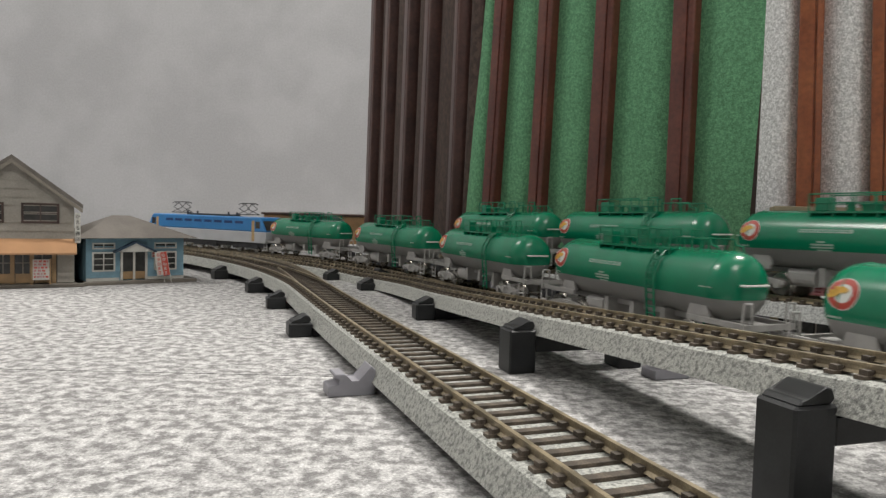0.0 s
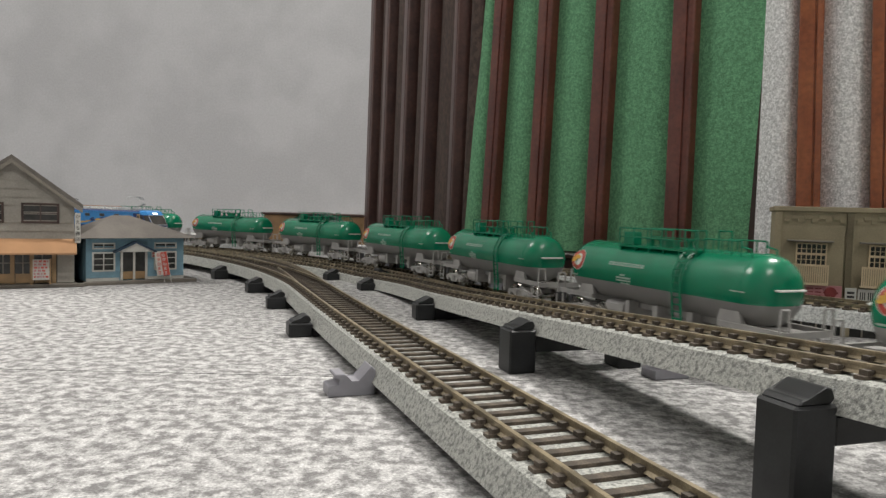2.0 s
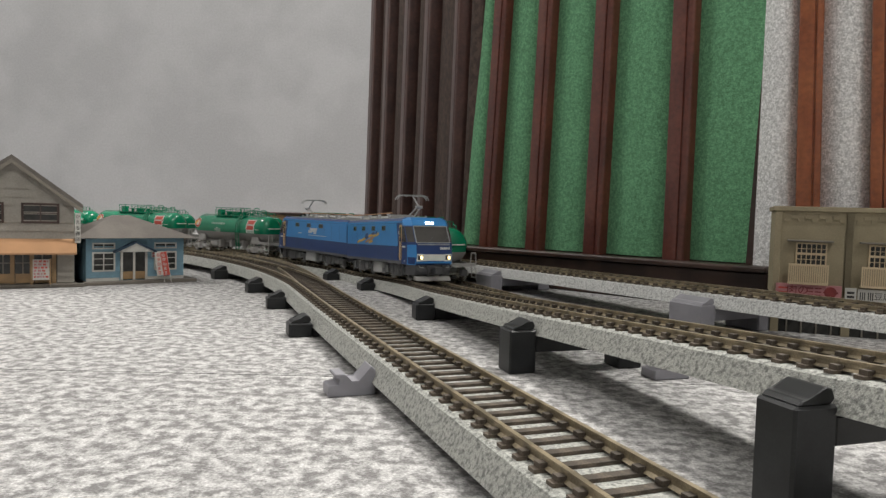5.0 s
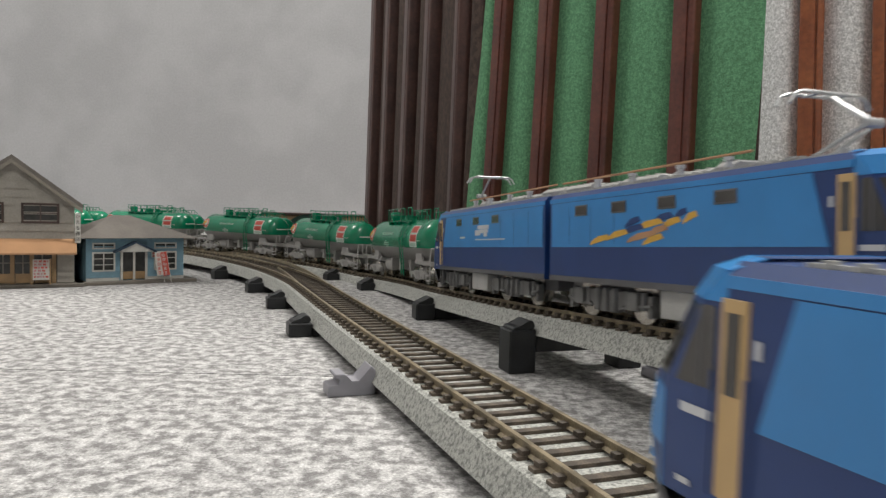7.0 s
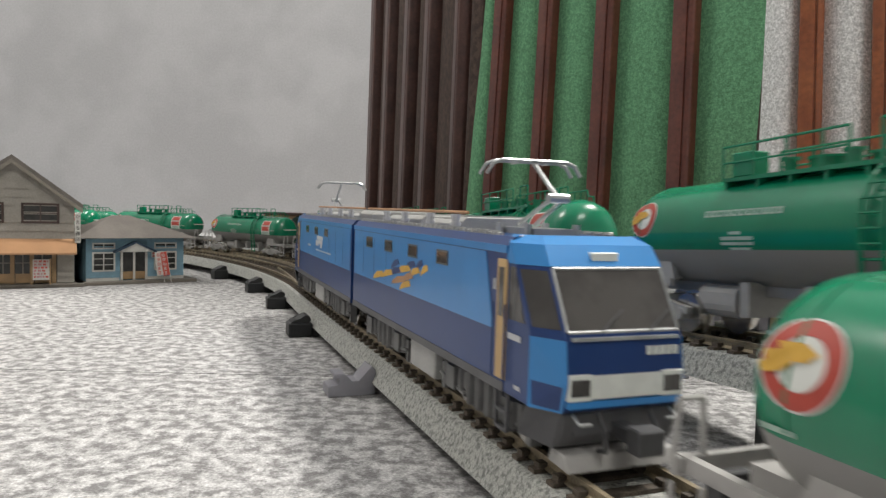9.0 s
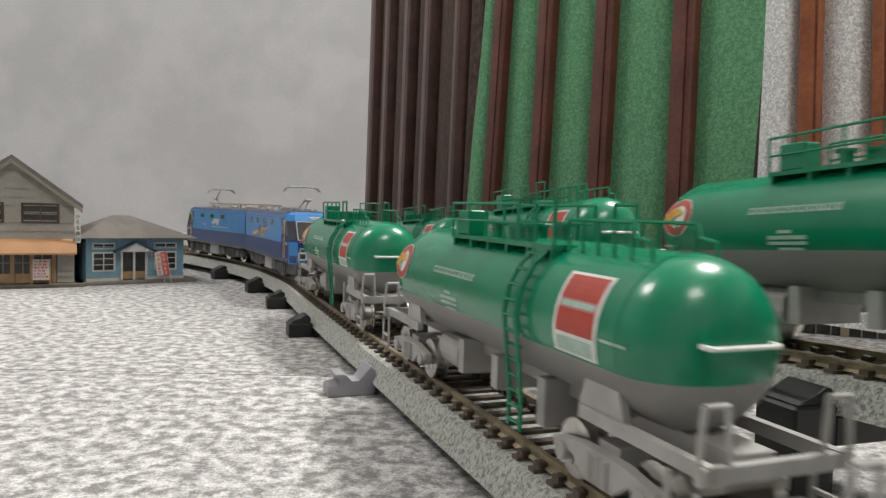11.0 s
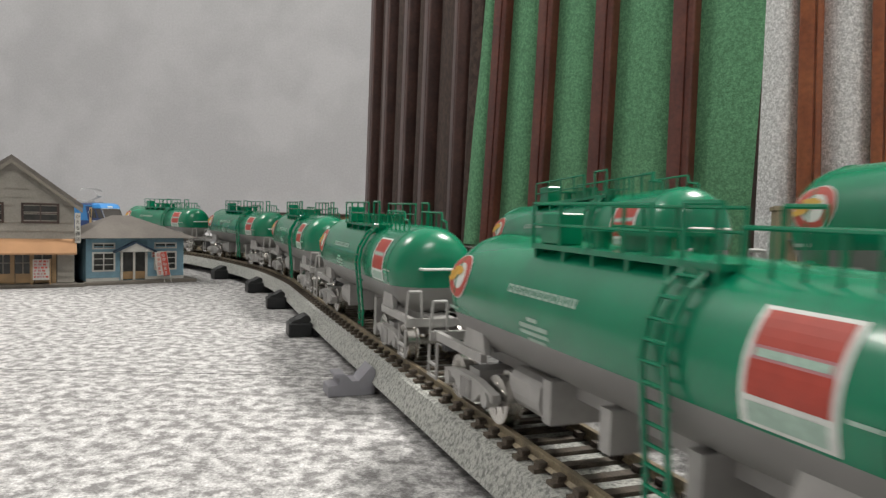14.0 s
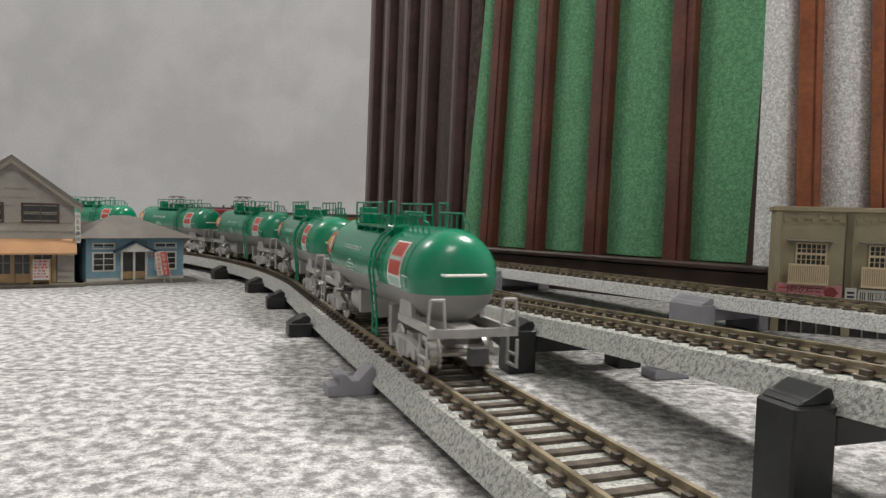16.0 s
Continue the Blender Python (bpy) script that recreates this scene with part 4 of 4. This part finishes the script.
def simple_loco(upper, lower, label):
    """Single-unit electric locomotive seen at a distance."""
    th = thing("electric_locomotive", label, "locomotive")
    L, W = 110.0, 17.4
    bm = bmesh.new()
    prism(bm, [(-L + 1, 11), (L - 1, 11), (L, 16), (L, 24), (-L, 24), (-L, 16)], "y", -W, W)
    part("lower_body", bm, lower, th, bevel=0.6)
    bm = bmesh.new()
    prism(bm, [(-L, 24.01), (L, 24.01), (L - 8, 38), (L - 11, 41), (-L + 11, 41), (-L + 8, 38)], "y", -W, W)
    part("upper_body", bm, upper, th, bevel=1.2)
    bm = bmesh.new()
    for sx in (-1, 1):
        prism(bm, [(sx * (L - 0.3), 26), (sx * (L - 6.6), 36.8), (sx * (L - 7.4), 36.8), (sx * (L - 1.1), 26)], "y", -W + 2.5, W - 2.5)
        for y in (-W - 0.2, W - 0.2):
            box(bm, min(sx * (L - 17), sx * (L - 9.5)), max(sx * (L - 17), sx * (L - 9.5)), y, y + 0.4, 28, 36)
    part("cab_window", bm, M_GLASS, th)
    for sx in (-1, 1):
        bm = bmesh.new()
        for y in (-W - 0.2, W - 0.2):
            box(bm, min(sx * (L - 23), sx * (L - 18.5)), max(sx * (L - 23), sx * (L - 18.5)), y, y + 0.4, 13, 37)
        part("cab_door", bm, M_BEIGE, th, "beige cab door")
    bm = bmesh.new()
    for i in range(8):
        for y in (-W - 0.15, W - 0.15):
            box(bm, -72 + i * 18.5, -58 + i * 18.5, y, y + 0.3, 33, 36)
    part("louvre", bm, M_NAVY, th)
    bm = bmesh.new()
    for px in (-62, 62):
        for y in (-8, 8):
            for a, b in ((-9, 9), (9, -9)):
                rod(bm, (px + a, y, 44.0), (px + b * 1.0, y * 0.8, 50.5), 0.45)
                rod(bm, (px + a, y * 0.8, 50.5), (px + b * 0.25, y * 0.6, 57), 0.45)
        for dx in (-3, 3):
            pipe(bm, [(px + dx, -12.5, 55.4), (px + dx, -9, 57), (px + dx, 9, 57), (px + dx, 12.5, 55.4)], 0.5)
        box(bm, px - 10, px + 10, -8.5, 8.5, 43, 44)
    box(bm, -40, 40, -7, 7, 41, 43)
    for x in (-45, -30, 28, 47):
        cyl(bm, "z", (x, 3), 1.2, 41, 46, 8)
    part("pantograph", bm, M_DARK, th, "dark diamond pantographs and roof gear")
    bm = bmesh.new()
    box(bm, -L + 8, L - 8, -13, 13, 6, 11)
    for cx in (-72, 0, 72):
        for y in (-12.6, 12.6):
            prism(bm, [(cx - 21, 3.4), (cx - 21, 9), (cx + 21, 9), (cx + 21, 3.4), (cx + 8, 4.6), (cx - 8, 4.6)], "y", y - 1.2, y + 1.2)
    part("bogie", bm, M_DARK, th, "dark grey bogies")
    for cx in (-72, 0, 72):
        for dx in (-15, 15):
            wheelset(th, cx + dx, 7.0)
    return th


# ---- model houses ----
def pbox(name, parent, m, x0, x1, y0, y1, z0, z1, label="", bevel=0.0):
    bm = bmesh.new()
    box(bm, min(x0, x1), max(x0, x1), min(y0, y1), max(y0, y1), z0, z1)
    return part(name, bm, m, parent, label, bevel=bevel)


def writing(text, size, m, parent, at, name="lettering"):
    """Raised characters in the built-in font, standing upright in the plane of a front wall (facing -y)."""
    cu = bpy.data.curves.new(name, "FONT")
    cu.body, cu.size, cu.extrude, cu.align_x, cu.align_y = text, size * MM, 0.00005, "CENTER", "CENTER"
    ob = bpy.data.objects.new(name, cu)
    me = bpy.data.meshes.new_from_object(ob)
    bpy.data.objects.remove(ob)
    me.materials.append(m)
    ob = new(name, me)
    ob.parent = parent
    ob.matrix_basis = pose(at[0] * MM, at[1] * MM, at[2] * MM, 90, 0, 0)
    return ob


def boards(th, m, x0, x1, z0, z1, step, top=None):
    """Lapped boards on a front wall; top(z) narrows them under a gable."""
    z = z0
    while z < z1 - 0.4:
        e = min(z + step, z1)
        a, b = (x0, x1) if top is None else top(z)
        if b - a > 3:
            bm = bmesh.new()
            prism(bm, [(-0.9, z), (0, z), (0, e), (-0.25, e)], "x", a, b)
            part("board", bm, m, th)
        z += step


def window(th, x0, x1, z0, z1, m_frame, cols=2, rows=1, bars=0.7, y=-1.0):
    fr = pbox("window", th, M_ROOM, x0, x1, y + 0.3, 0.4, z0, z1, "dark glazed window with a frame")
    for x in (x0, x1):
        pbox("frame", fr, m_frame, x - bars, x + bars, y - 0.3, y + 0.6, z0 - bars, z1 + bars)
    for z in (z0, z1):
        pbox("frame", fr, m_frame, x0 - bars, x1 + bars, y - 0.32, y + 0.58, z - bars, z + bars)
    for i in range(1, cols):
        x = x0 + (x1 - x0) * i / cols
        pbox("glazing_bar", fr, m_frame, x - bars * 0.6, x + bars * 0.6, y - 0.1, y + 0.5, z0, z1)
    for i in range(1, rows):
        z = z0 + (z1 - z0) * i / rows
        pbox("glazing_bar", fr, m_frame, x0, x1, y - 0.06, y + 0.46, z - bars * 0.45, z + bars * 0.45)
    return fr


def shop_house():
    th = thing("shop_house", "two-storey model shop with grey-beige boarded gable and copper awning", "house", mpose(-261, 499, 0, 28))
    W, eave, ridge = 75.0, 57.5, 88.0
    bm = bmesh.new()
    prism(bm, [(-W, 2.5), (0, 2.5), (0, eave), (-W / 2, ridge - 2), (-W, eave)], "y", 0, 90)
    part("wall", bm, M_CLAP, th, "grey-beige wall")
    k = (W / 2) / (ridge - 2 - eave)

    def gable(z):
        return (-W, 0) if z <= eave - 5 else (-W + max(0, z + 5.8 - eave) * k, -max(0, z + 5.8 - eave) * k)
    boards(th, M_CLAP, -W, 0, 33.0, ridge - 5, 5.8, gable)
    for sx in (0, 1):
        bm = bmesh.new()
        q = [(-W / 2, ridge), (5.5, eave - 2.6), (5.5, eave + 0.4), (-W / 2, ridge + 2.6)]
        if sx:
            q = [(-W - x, z) for x, z in q]
        prism(bm, q, "y", -5, 92)
        roof = part("roof", bm, M_ROOF, th, "grey-brown pitched roof")
        bm = bmesh.new()
        q = [(-W / 2, ridge - 3.2), (5.2, eave - 5.6), (5.2, eave - 2.7), (-W / 2, ridge - 0.1)]
        if sx:
            q = [(-W - x, z) for x, z in q]
        prism(bm, q, "y", -5.3, -3.6)
        part("barge_board", bm, M_TRIM, roof)
    window(th, -31.5, -10, 45.0, 57.5, M_DARKWOOD, 2, 2)
    window(th, -66, -43, 45.0, 57.5, M_DARKWOOD, 2, 2)
    bm = bmesh.new()
    prism(bm, [(-14, 23.2), (-14, 24.6), (0, 34.2), (0, 32.6)], "x", -W - 2, 1.5)
    part("awning", bm, M_AWN, th, "copper-brown sloping awning", bevel=0.2)
    pbox("shop_front", th, M_ROOM, -W + 3, -10.5, -0.9, 0.5, 3, 25.5, "dark glazed shop front")
    for x in (-72, -60.5, -49, -37.5, -26, -12.5):
        pbox("door_post", th, M_WOOD2, x - 1.3, x + 1.3, -1.9, 0, 2.5, 26)
    for i in range(5):
        x0 = -70.5 + i * 11.6
        pbox("door_panel", th, M_WOOD2, x0, x0 + 8.6, -1.6, 0, 3, 9.5, "ochre wooden door panel")
        pbox("glazing_bar", th, M_TRIM, x0 + 4, x0 + 4.8, -1.4, 0, 9.5, 25.5)
        pbox("glazing_bar", th, M_TRIM, x0, x0 + 8.6, -1.35, 0, 16.5, 17.2)
    boards(th, M_CLAP, -10.5, 0, 3.0, 25, 4.4)
    pbox("plinth", th, M_PLINTH, -W - 4, 6, -8, 92, 0, 2.49, "brown-grey base slab", 0.3)
    # hanging sign
    sg = pbox("hanging_sign", th, M_OFFW, 0.3, 3.9, -5.5, -4.6, 31, 52, "white vertical shop sign")
    for i, ch in enumerate("かえる書店"):
        writing(ch, 3.1, M_INK, sg, (2.1, -5.56, 49.3 - i * 3.95))
    # menu easel standing before the shop
    ea = thing("sign_easel", "wooden easel with a pink printed notice by the shop", "sign", mpose(-276, 484, 2.5, 28))
    bm = bmesh.new()
    prism(bm, [(-1.6, 0), (-0.4, 0), (2.4, 17.5), (1.2, 17.5)], "x", -6.2, -5)
    part("leg", bm, M_WOOD2, ea)
    bm = bmesh.new()
    prism(bm, [(-1.6, 0), (-0.4, 0), (2.4, 17.5), (1.2, 17.5)], "x", 5, 6.2)
    part("leg", bm, M_WOOD2, ea)
    bm = bmesh.new()
    prism(bm, [(-1.3, 3), (-0.7, 3), (1.5, 17), (0.9, 17)], "x", -4.99, 4.99)
    bd = part("notice_board", bm, M_OFFW, ea, "white notice board")
    rr = random.Random(3)
    for i in range(6):
        z = 4.5 + i * 2.1
        x = -4.3
        while x < 3.4:
            w = rr.uniform(0.8, 2.2)
            y = -1.3 + (z - 3) * 2.2 / 14
            bm = bmesh.new()
            prism(bm, [(y - 0.14, z), (y - 0.05, z), (y + 0.14, z + 1.3), (y + 0.05, z + 1.3)], "x", x, min(4.4, x + w))
            part("print_bar", bm, M_SIGNR if rr.random() < 0.6 else M_SIGNP, bd)
            x += w + rr.uniform(0.4, 1.0)


def station_house():
    th = thing("station_house", "small blue boarded model building with hipped brown roof", "house", mpose(-257, 507, 0, 40))
    W, D, H = 70.0, 46.0, 34.0
    pbox("wall", th, M_BWALL, 0, W, 0, D, 2.5, H, "blue boarded wall")
    boards(th, M_BWALL, 0, 18.5, 5.2, 9.5, 2.15)
    boards(th, M_BWALL, 0, 23.5, 25, H - 0.5, 2.2)
    boards(th, M_BWALL, 43, W, 5.2, 9.5, 2.15)
    boards(th, M_BWALL, 43, W, 25, H - 0.5, 2.2)
    for x0, x1 in ((0, 4), (19.5, 23), (42.5, 47.5), (64.5, W)):
        boards(th, M_BWALL, x0, x1, 9.5, 25, 2.2)
    for x0, x1 in ((0, 22.5), (43, W)):
        pbox("base_board", th, M_OFFW, x0, x1, -1.1, 0.1, 2.5, 4.6, "white base board")
    for u, v in ((4.6, 19.2), (48.2, 64)):
        window(th, u, v, 10.0, 23.2, M_OFFW, 2, 3, 0.55)
        window(th, u, v, 26.4, 30.0, M_OFFW, 2, 1, 0.5)
    # entrance with small gable
    dr = pbox("entrance_door", th, M_ROOM, 24.4, 41.6, -0.9, 0.3, 3, 23.4, "dark double glass door")
    for x in (24.2, 33, 41.8):
        pbox("door_frame", dr, M_OFFW, x - 0.8, x + 0.8, -1.5, 0, 2.5, 23.6)
    for x0, x1 in ((25, 32.2), (33.8, 41)):
        pbox("door_panel", dr, M_WOOD2, x0, x1, -1.3, 0, 3.4, 9)
    bm = bmesh.new()
    prism(bm, [(19.5, 23.8), (33, 30.4), (46.5, 23.8)], "y", -5.5, 0)
    part("porch_gable", bm, M_OFFW, th, "cream porch gable")
    for q in ([(18.2, 23.0), (33, 30.4), (33, 31.8), (18.2, 24.4)], [(47.8, 23.0), (33, 30.4), (33, 31.8), (47.8, 24.4)]):
        bm = bmesh.new()
        prism(bm, q, "y", -6.8, 0)
        part("porch_roof", bm, M_NAVYW, th, "dark blue porch roof edge")
    bm = bmesh.new()
    o = 9.0
    v = [bm.verts.new(p) for p in ((-o, -o, H), (W + o, -o, H), (W + o, D + o, H), (-o, D + o, H), (24, D / 2, H + 16.5), (36, D / 2, H + 16.5))]
    for q in ((0, 1, 5, 4), (1, 2, 5), (2, 3, 4, 5), (3, 0, 4), (3, 2, 1, 0)):
        bm.faces.new([v[i] for i in q])
    part("roof", bm, M_ROOF, th, "brown-grey hipped roof", bevel=0.4)
    pbox("plinth", th, M_PLINTH, -7, W + 8, -8, D + 7, 0, 2.49, "brown-grey base slab", 0.3)
    # banners leaning by the entrance
    for x, m, m2, lean in ((50.5, M_OFFW, M_SIGNR, 2.2), (55.5, M_SIGNR, M_OFFW, 3.2)):
        bn = thing("banner", "narrow printed shop banner on a pole beside the entrance", "banner", None, "banners")
        bn.matrix_basis = th.matrix_basis @ pose(x * MM, -9 * MM, 0, 0, -lean * 3, 0)
        bm = bmesh.new()
        rod(bm, (2.6, 0.3, 0.5), (2.6, 0.3, 24.5), 0.28)
        part("pole", bm, M_OFFW, bn)
        cl = pbox("cloth", bn, m, -2.4, 2.4, -0.2, 0.1, 6, 24, "printed banner cloth")
        for i in range(5):
            bm = bmesh.new()
            cx, cz = 0, 21.6 - i * 3.4
            rr = random.Random(i)
            for k in range(3):
                box(bm, cx - 1.3, cx + rr.uniform(0.2, 1.3), -0.32, -0.21, cz - 1.1 + k * 0.9, cz - 0.65 + k * 0.9)
            part("print_bar", bm, m2, cl)
    fl = pbox("wall_sign", th, M_OFFW, 45.5, 51.5, -2.2, -1.2, 19.3, 23.6, "white and red wall sign")
    pbox("print_bar", fl, M_SIGNR, 46, 51, -2.32, -2.21, 21.7, 23.1)
    pbox("print_bar", fl, M_SIGNR, 46, 51, -2.32, -2.21, 19.8, 20.9)


M_NAVYW = mat("dark_blue_paint", (0.025, 0.05, 0.085), 0.6, vary=0.1, scale=100)


def shop_row():
    """Beige shop building with two bays of upper windows, balconies and signs."""
    k = 0.308
    th = thing("shop_building", "beige model shop building with balconies and signboards", "building", mpose(180.5, 385, 0, -22))
    T = 68.5

    def X(px):
        return (px - 1370) * k

    def Zz(py):
        return 60.5 - (py - 391) * k
    W = 150.0
    pbox("wall", th, M_STUCCO, 0, W, 0, 44, Zz(523), T - 2, "beige stucco wall")
    # Solid block; the shade of the interior is put into its colour.
    pbox("wall", th, M_ROOM, 0, W, 2.5, 44, 0, Zz(523) - 0.01, "ground floor block painted dark as shaded shop interior")
    pbox("parapet", th, M_STUCCO, -1.2, W, -1.6, 45, T - 2.6, T, "beige parapet cap", 0.3)
    bays = [(1370, 1481), (1481, 1592), (1592, 1703)]
    for a, b in bays:
        for p in (a, b):
            bm = bmesh.new()
            box(bm, X(p), X(p) + 3.2, -1.1, 0, Zz(523), T - 2.7)
            part("pilaster", bm, M_STUCCO, th, bevel=0.15)
        for i in range(9):
            x0 = X(a) + 4.5 + i * 3.3
            pbox("cornice_block", th, M_STUCCO, x0, x0 + 2.9, -1.0, 0, Zz(386 if i % 2 else 392), Zz(380 if i % 2 else 386))
        wx0, wx1 = X(a + 36), X(a + 82)
        window(th, wx0, wx1, Zz(466), Zz(429), M_RAILC, 6, 4, 0.35, -0.6)
        pbox("glazing_rail", th, M_RAILC, wx0, wx1, -0.95, 0, Zz(449), Zz(445))
        pbox("window_hood", th, M_TRIM, X(a + 20), X(a + 92), -4.5, 0, Zz(426), Zz(423), "thin window hood", 0.2)
        bl = pbox("balcony", th, M_RAILC, X(a + 24), X(a + 86), -4.2, 0, Zz(500), Zz(497), "cream slatted balcony")
        pbox("top_rail", bl, M_RAILC, X(a + 24), X(a + 86), -4.4, -3.5, Zz(468), Zz(464.5))
        bm = bmesh.new()
        box(bm, -0.32, 0.32, -4.2, -3.7, Zz(497), Zz(468))
        slat = finish(bm, "slat", M_RAILC)
        for i in range(19):
            ob = new("slat", slat)
            ob.parent = bl
            ob.location.x = (X(a + 25) + i * (X(a + 85) - X(a + 25)) / 18) * MM
    # signs: readable trade words, family names as bars
    s1 = pbox("signboard", th, M_SIGNP, X(1376), X(1478), -2.4, -1.2, Zz(523.5), Zz(500), "pink signboard with dark characters")
    writing("肉の", 5.4, M_INKR, s1, (X(1410), -2.46, Zz(511)))
    for x in (1424, 1437):
        bm = bmesh.new()
        for z in (505, 511, 517):
            box(bm, X(x), X(x) + 3.2, -2.5, -2.41, Zz(z + 2), Zz(z))
        part("name_bar", bm, M_INKR, s1)
    for z in (506, 514):
        pbox("name_bar", s1, M_SIGNR, X(1380), X(1394), -2.5, -2.41, Zz(z + 3), Zz(z))
    bm = bmesh.new()
    cyl(bm, "y", (X(1461), Zz(512)), 3.0, -2.6, -2.41, 18)
    box(bm, X(1450), X(1473), -2.55, -2.41, Zz(513.5), Zz(510.5))
    part("meat_picture", bm, M_INKR, s1, "dark red meat picture")
    s2 = pbox("signboard", th, M_OFFW, X(1483), X(1500), -2.4, -1.2, Zz(525), Zz(502), "small white signboard")
    for z in (508, 515):
        pbox("name_bar", s2, M_INK, X(1486), X(1497), -2.5, -2.41, Zz(z + 4), Zz(z))
    s3 = pbox("signboard", th, M_OFFW, X(1502), X(1566), -2.4, -1.2, Zz(526), Zz(503), "white signboard with black characters")
    for x in (1505, 1517):
        bm = bmesh.new()
        for d in (0, 3.2, 6.4):
            box(bm, X(x + d), X(x + d) + 0.5, -2.5, -2.41, Zz(521), Zz(508))
        part("name_bar", bm, M_INK, s3)
    writing("豆腐店", 4.2, M_INK, s3, (X(1546), -2.46, Zz(514.5)))
    s4 = pbox("signboard", th, M_OFFW, X(1569), X(1590), -2.4, -1.2, Zz(526), Zz(503), "white signboard")
    for i in range(20):
        x = X(1372) + i * 7.2
        pbox("shop_post", th, M_TRIM, x, x + 0.7, 1.2, 2.49, 0, Zz(523) - 0.02)
    for p in (1370, 1481, 1592):
        pbox("pier", th, M_STUCCO, X(p), X(p) + 4, 0.4, 2.49, 0, Zz(523) - 0.02)


def far_things():
    bm = bmesh.new()
    box(bm, -305, -130, 1195, 1300, 0, 47)
    th = solo("wooden_box", bm, M_TAN, "low tan wooden box beneath the wall", "box", bevel=1.0)
    bm = bmesh.new()
    box(bm, -308, -127, 1190, 1303, 47.2, 50.5)
    part("lid", bm, M_DARKWOOD, th, "dark brown lid", bevel=0.8)
    bm = bmesh.new()
    n = 20
    prism(bm, [(-202 + 44 * math.cos(math.pi * i / n), 26 + 25 * math.sin(math.pi * i / n)) for i in range(n + 1)] + [(-246, 0), (-158, 0)], "y", 1100, 1170)
    solo("green_hood", bm, M_DOME, "dark green rounded cloth hood behind the tracks", "hood", smooth=True)


def houses():
    shop_house()
    station_house()
    shop_row()
    far_things()


# ---- trains: path, speed (mm/s towards the far end), front place at t = 0, wagons ----
BEATS = [i * 0.25 for i in range(65)]


def run(ob, path, s_mid, go, base):
    """Key a vehicle whose bogies stand base either side of its middle."""
    rows = []
    for t in BEATS:
        s = s_mid + go(t)
        a, b = path.at(s - base), path.at(s + base)
        p, q = Vector(a[:3]) * MM, Vector(b[:3]) * MM
        d = (q - p).normalized()
        m = Matrix.Translation((p + q) / 2) @ d.to_track_quat("X", "Z").to_matrix().to_4x4()
        rows.append((t, m))
    walk(ob, rows)


PITCH = 169.0
TRAINS = []


def steady(speed):
    return lambda t: speed * t


def quickening(t):
    """The raised train gathers a little speed once it is past."""
    k = max(0.0, t - 10.5)
    return -176.5 * t - 1.9 * k * k


def uneven(t):
    """The front train's run, with small shifts fitted to its places in the view."""
    return 157.9 * t + float(np.interp(t, (0.0, 9.0, 11.5, 12.5, 14.0, 16.0), (0.0, 2.0, 7.0, 2.0, -5.0, -2.0)))


def trains():
    plain, marked = tank_car(False), tank_car(True)
    stock = {False: [plain], True: [marked]}

    def wagon(panel):
        return stock[panel].pop() if stock[panel] else copy_thing(marked if panel else plain, Matrix())

    def twin(path, s_near, s_far, go, lit):
        for nose, s in ((1, s_far), (-1, s_near)):
            lamp = lit and nose < 0
            label = "blue electric locomotive section with silver roof gear" + (" and lit headlights" if lamp else "")
            TRAINS.append((loco_half(nose, label, lamp), path, s, go, 46))

    # blue and white locomotive with wagons, going away on the low line
    go = steady(160.3)
    TRAINS.append((simple_loco(M_BLUE, M_CREAM, "blue and white electric locomotive with diamond pantographs"), PATHS["D"], 484, go, 72))
    for i in range(7):
        TRAINS.append((wagon(False), PATHS["D"], 301 - i * 168.7, go, 50))
    # the end of a train coming nearer on the far raised line
    for i in range(3):
        TRAINS.append((wagon(False), PATHS["C"], -57 - i * 148, steady(-196), 50))
    # twin locomotive and wagons coming nearer on the raised line
    twin(PATHS["B"], 983, 1131, quickening, True)
    for i in range(7):
        TRAINS.append((wagon(True), PATHS["B"], 1300.5 + i * PITCH, quickening, 50))
    # twin locomotive and wagons going away on the front line
    go = uneven
    twin(PATHS["A"], -1661, -1513, go, False)
    for i in range(6):
        TRAINS.append((wagon(True), PATHS["A"], -1845 - i * PITCH + (8 if i == 0 else 0), go, 50))
    # red locomotive coming round on the far line at the end
    TRAINS.append((simple_loco(M_REDLOCO, M_REDLOCO, "dark red electric locomotive with diamond pantographs"), PATHS["C"], 486 + 215 * 16, steady(-215), 72))


TICKS = [i / 30 for i in range(481)]


def roll(ob, go):
    """Turn the wheelsets of a vehicle as far as it has run."""
    for wheel in [c for c in ob.children_recursive if c.name.startswith("wheelset")]:
        at = wheel.location.copy()
        walk(wheel, [(t, Matrix.Translation(at) @ Matrix.Rotation(go(t) * MM / at.z, 4, "Y")) for t in TICKS])


def motions():
    for ob, path, s, go, base in TRAINS:
        run(ob, path, s, go, base)
        if path is PATHS["A"] or ob.name.startswith("electric_locomotive_section"):
            roll(ob, go)


room()
screen()
houses()
tracks()
trains()
motions()
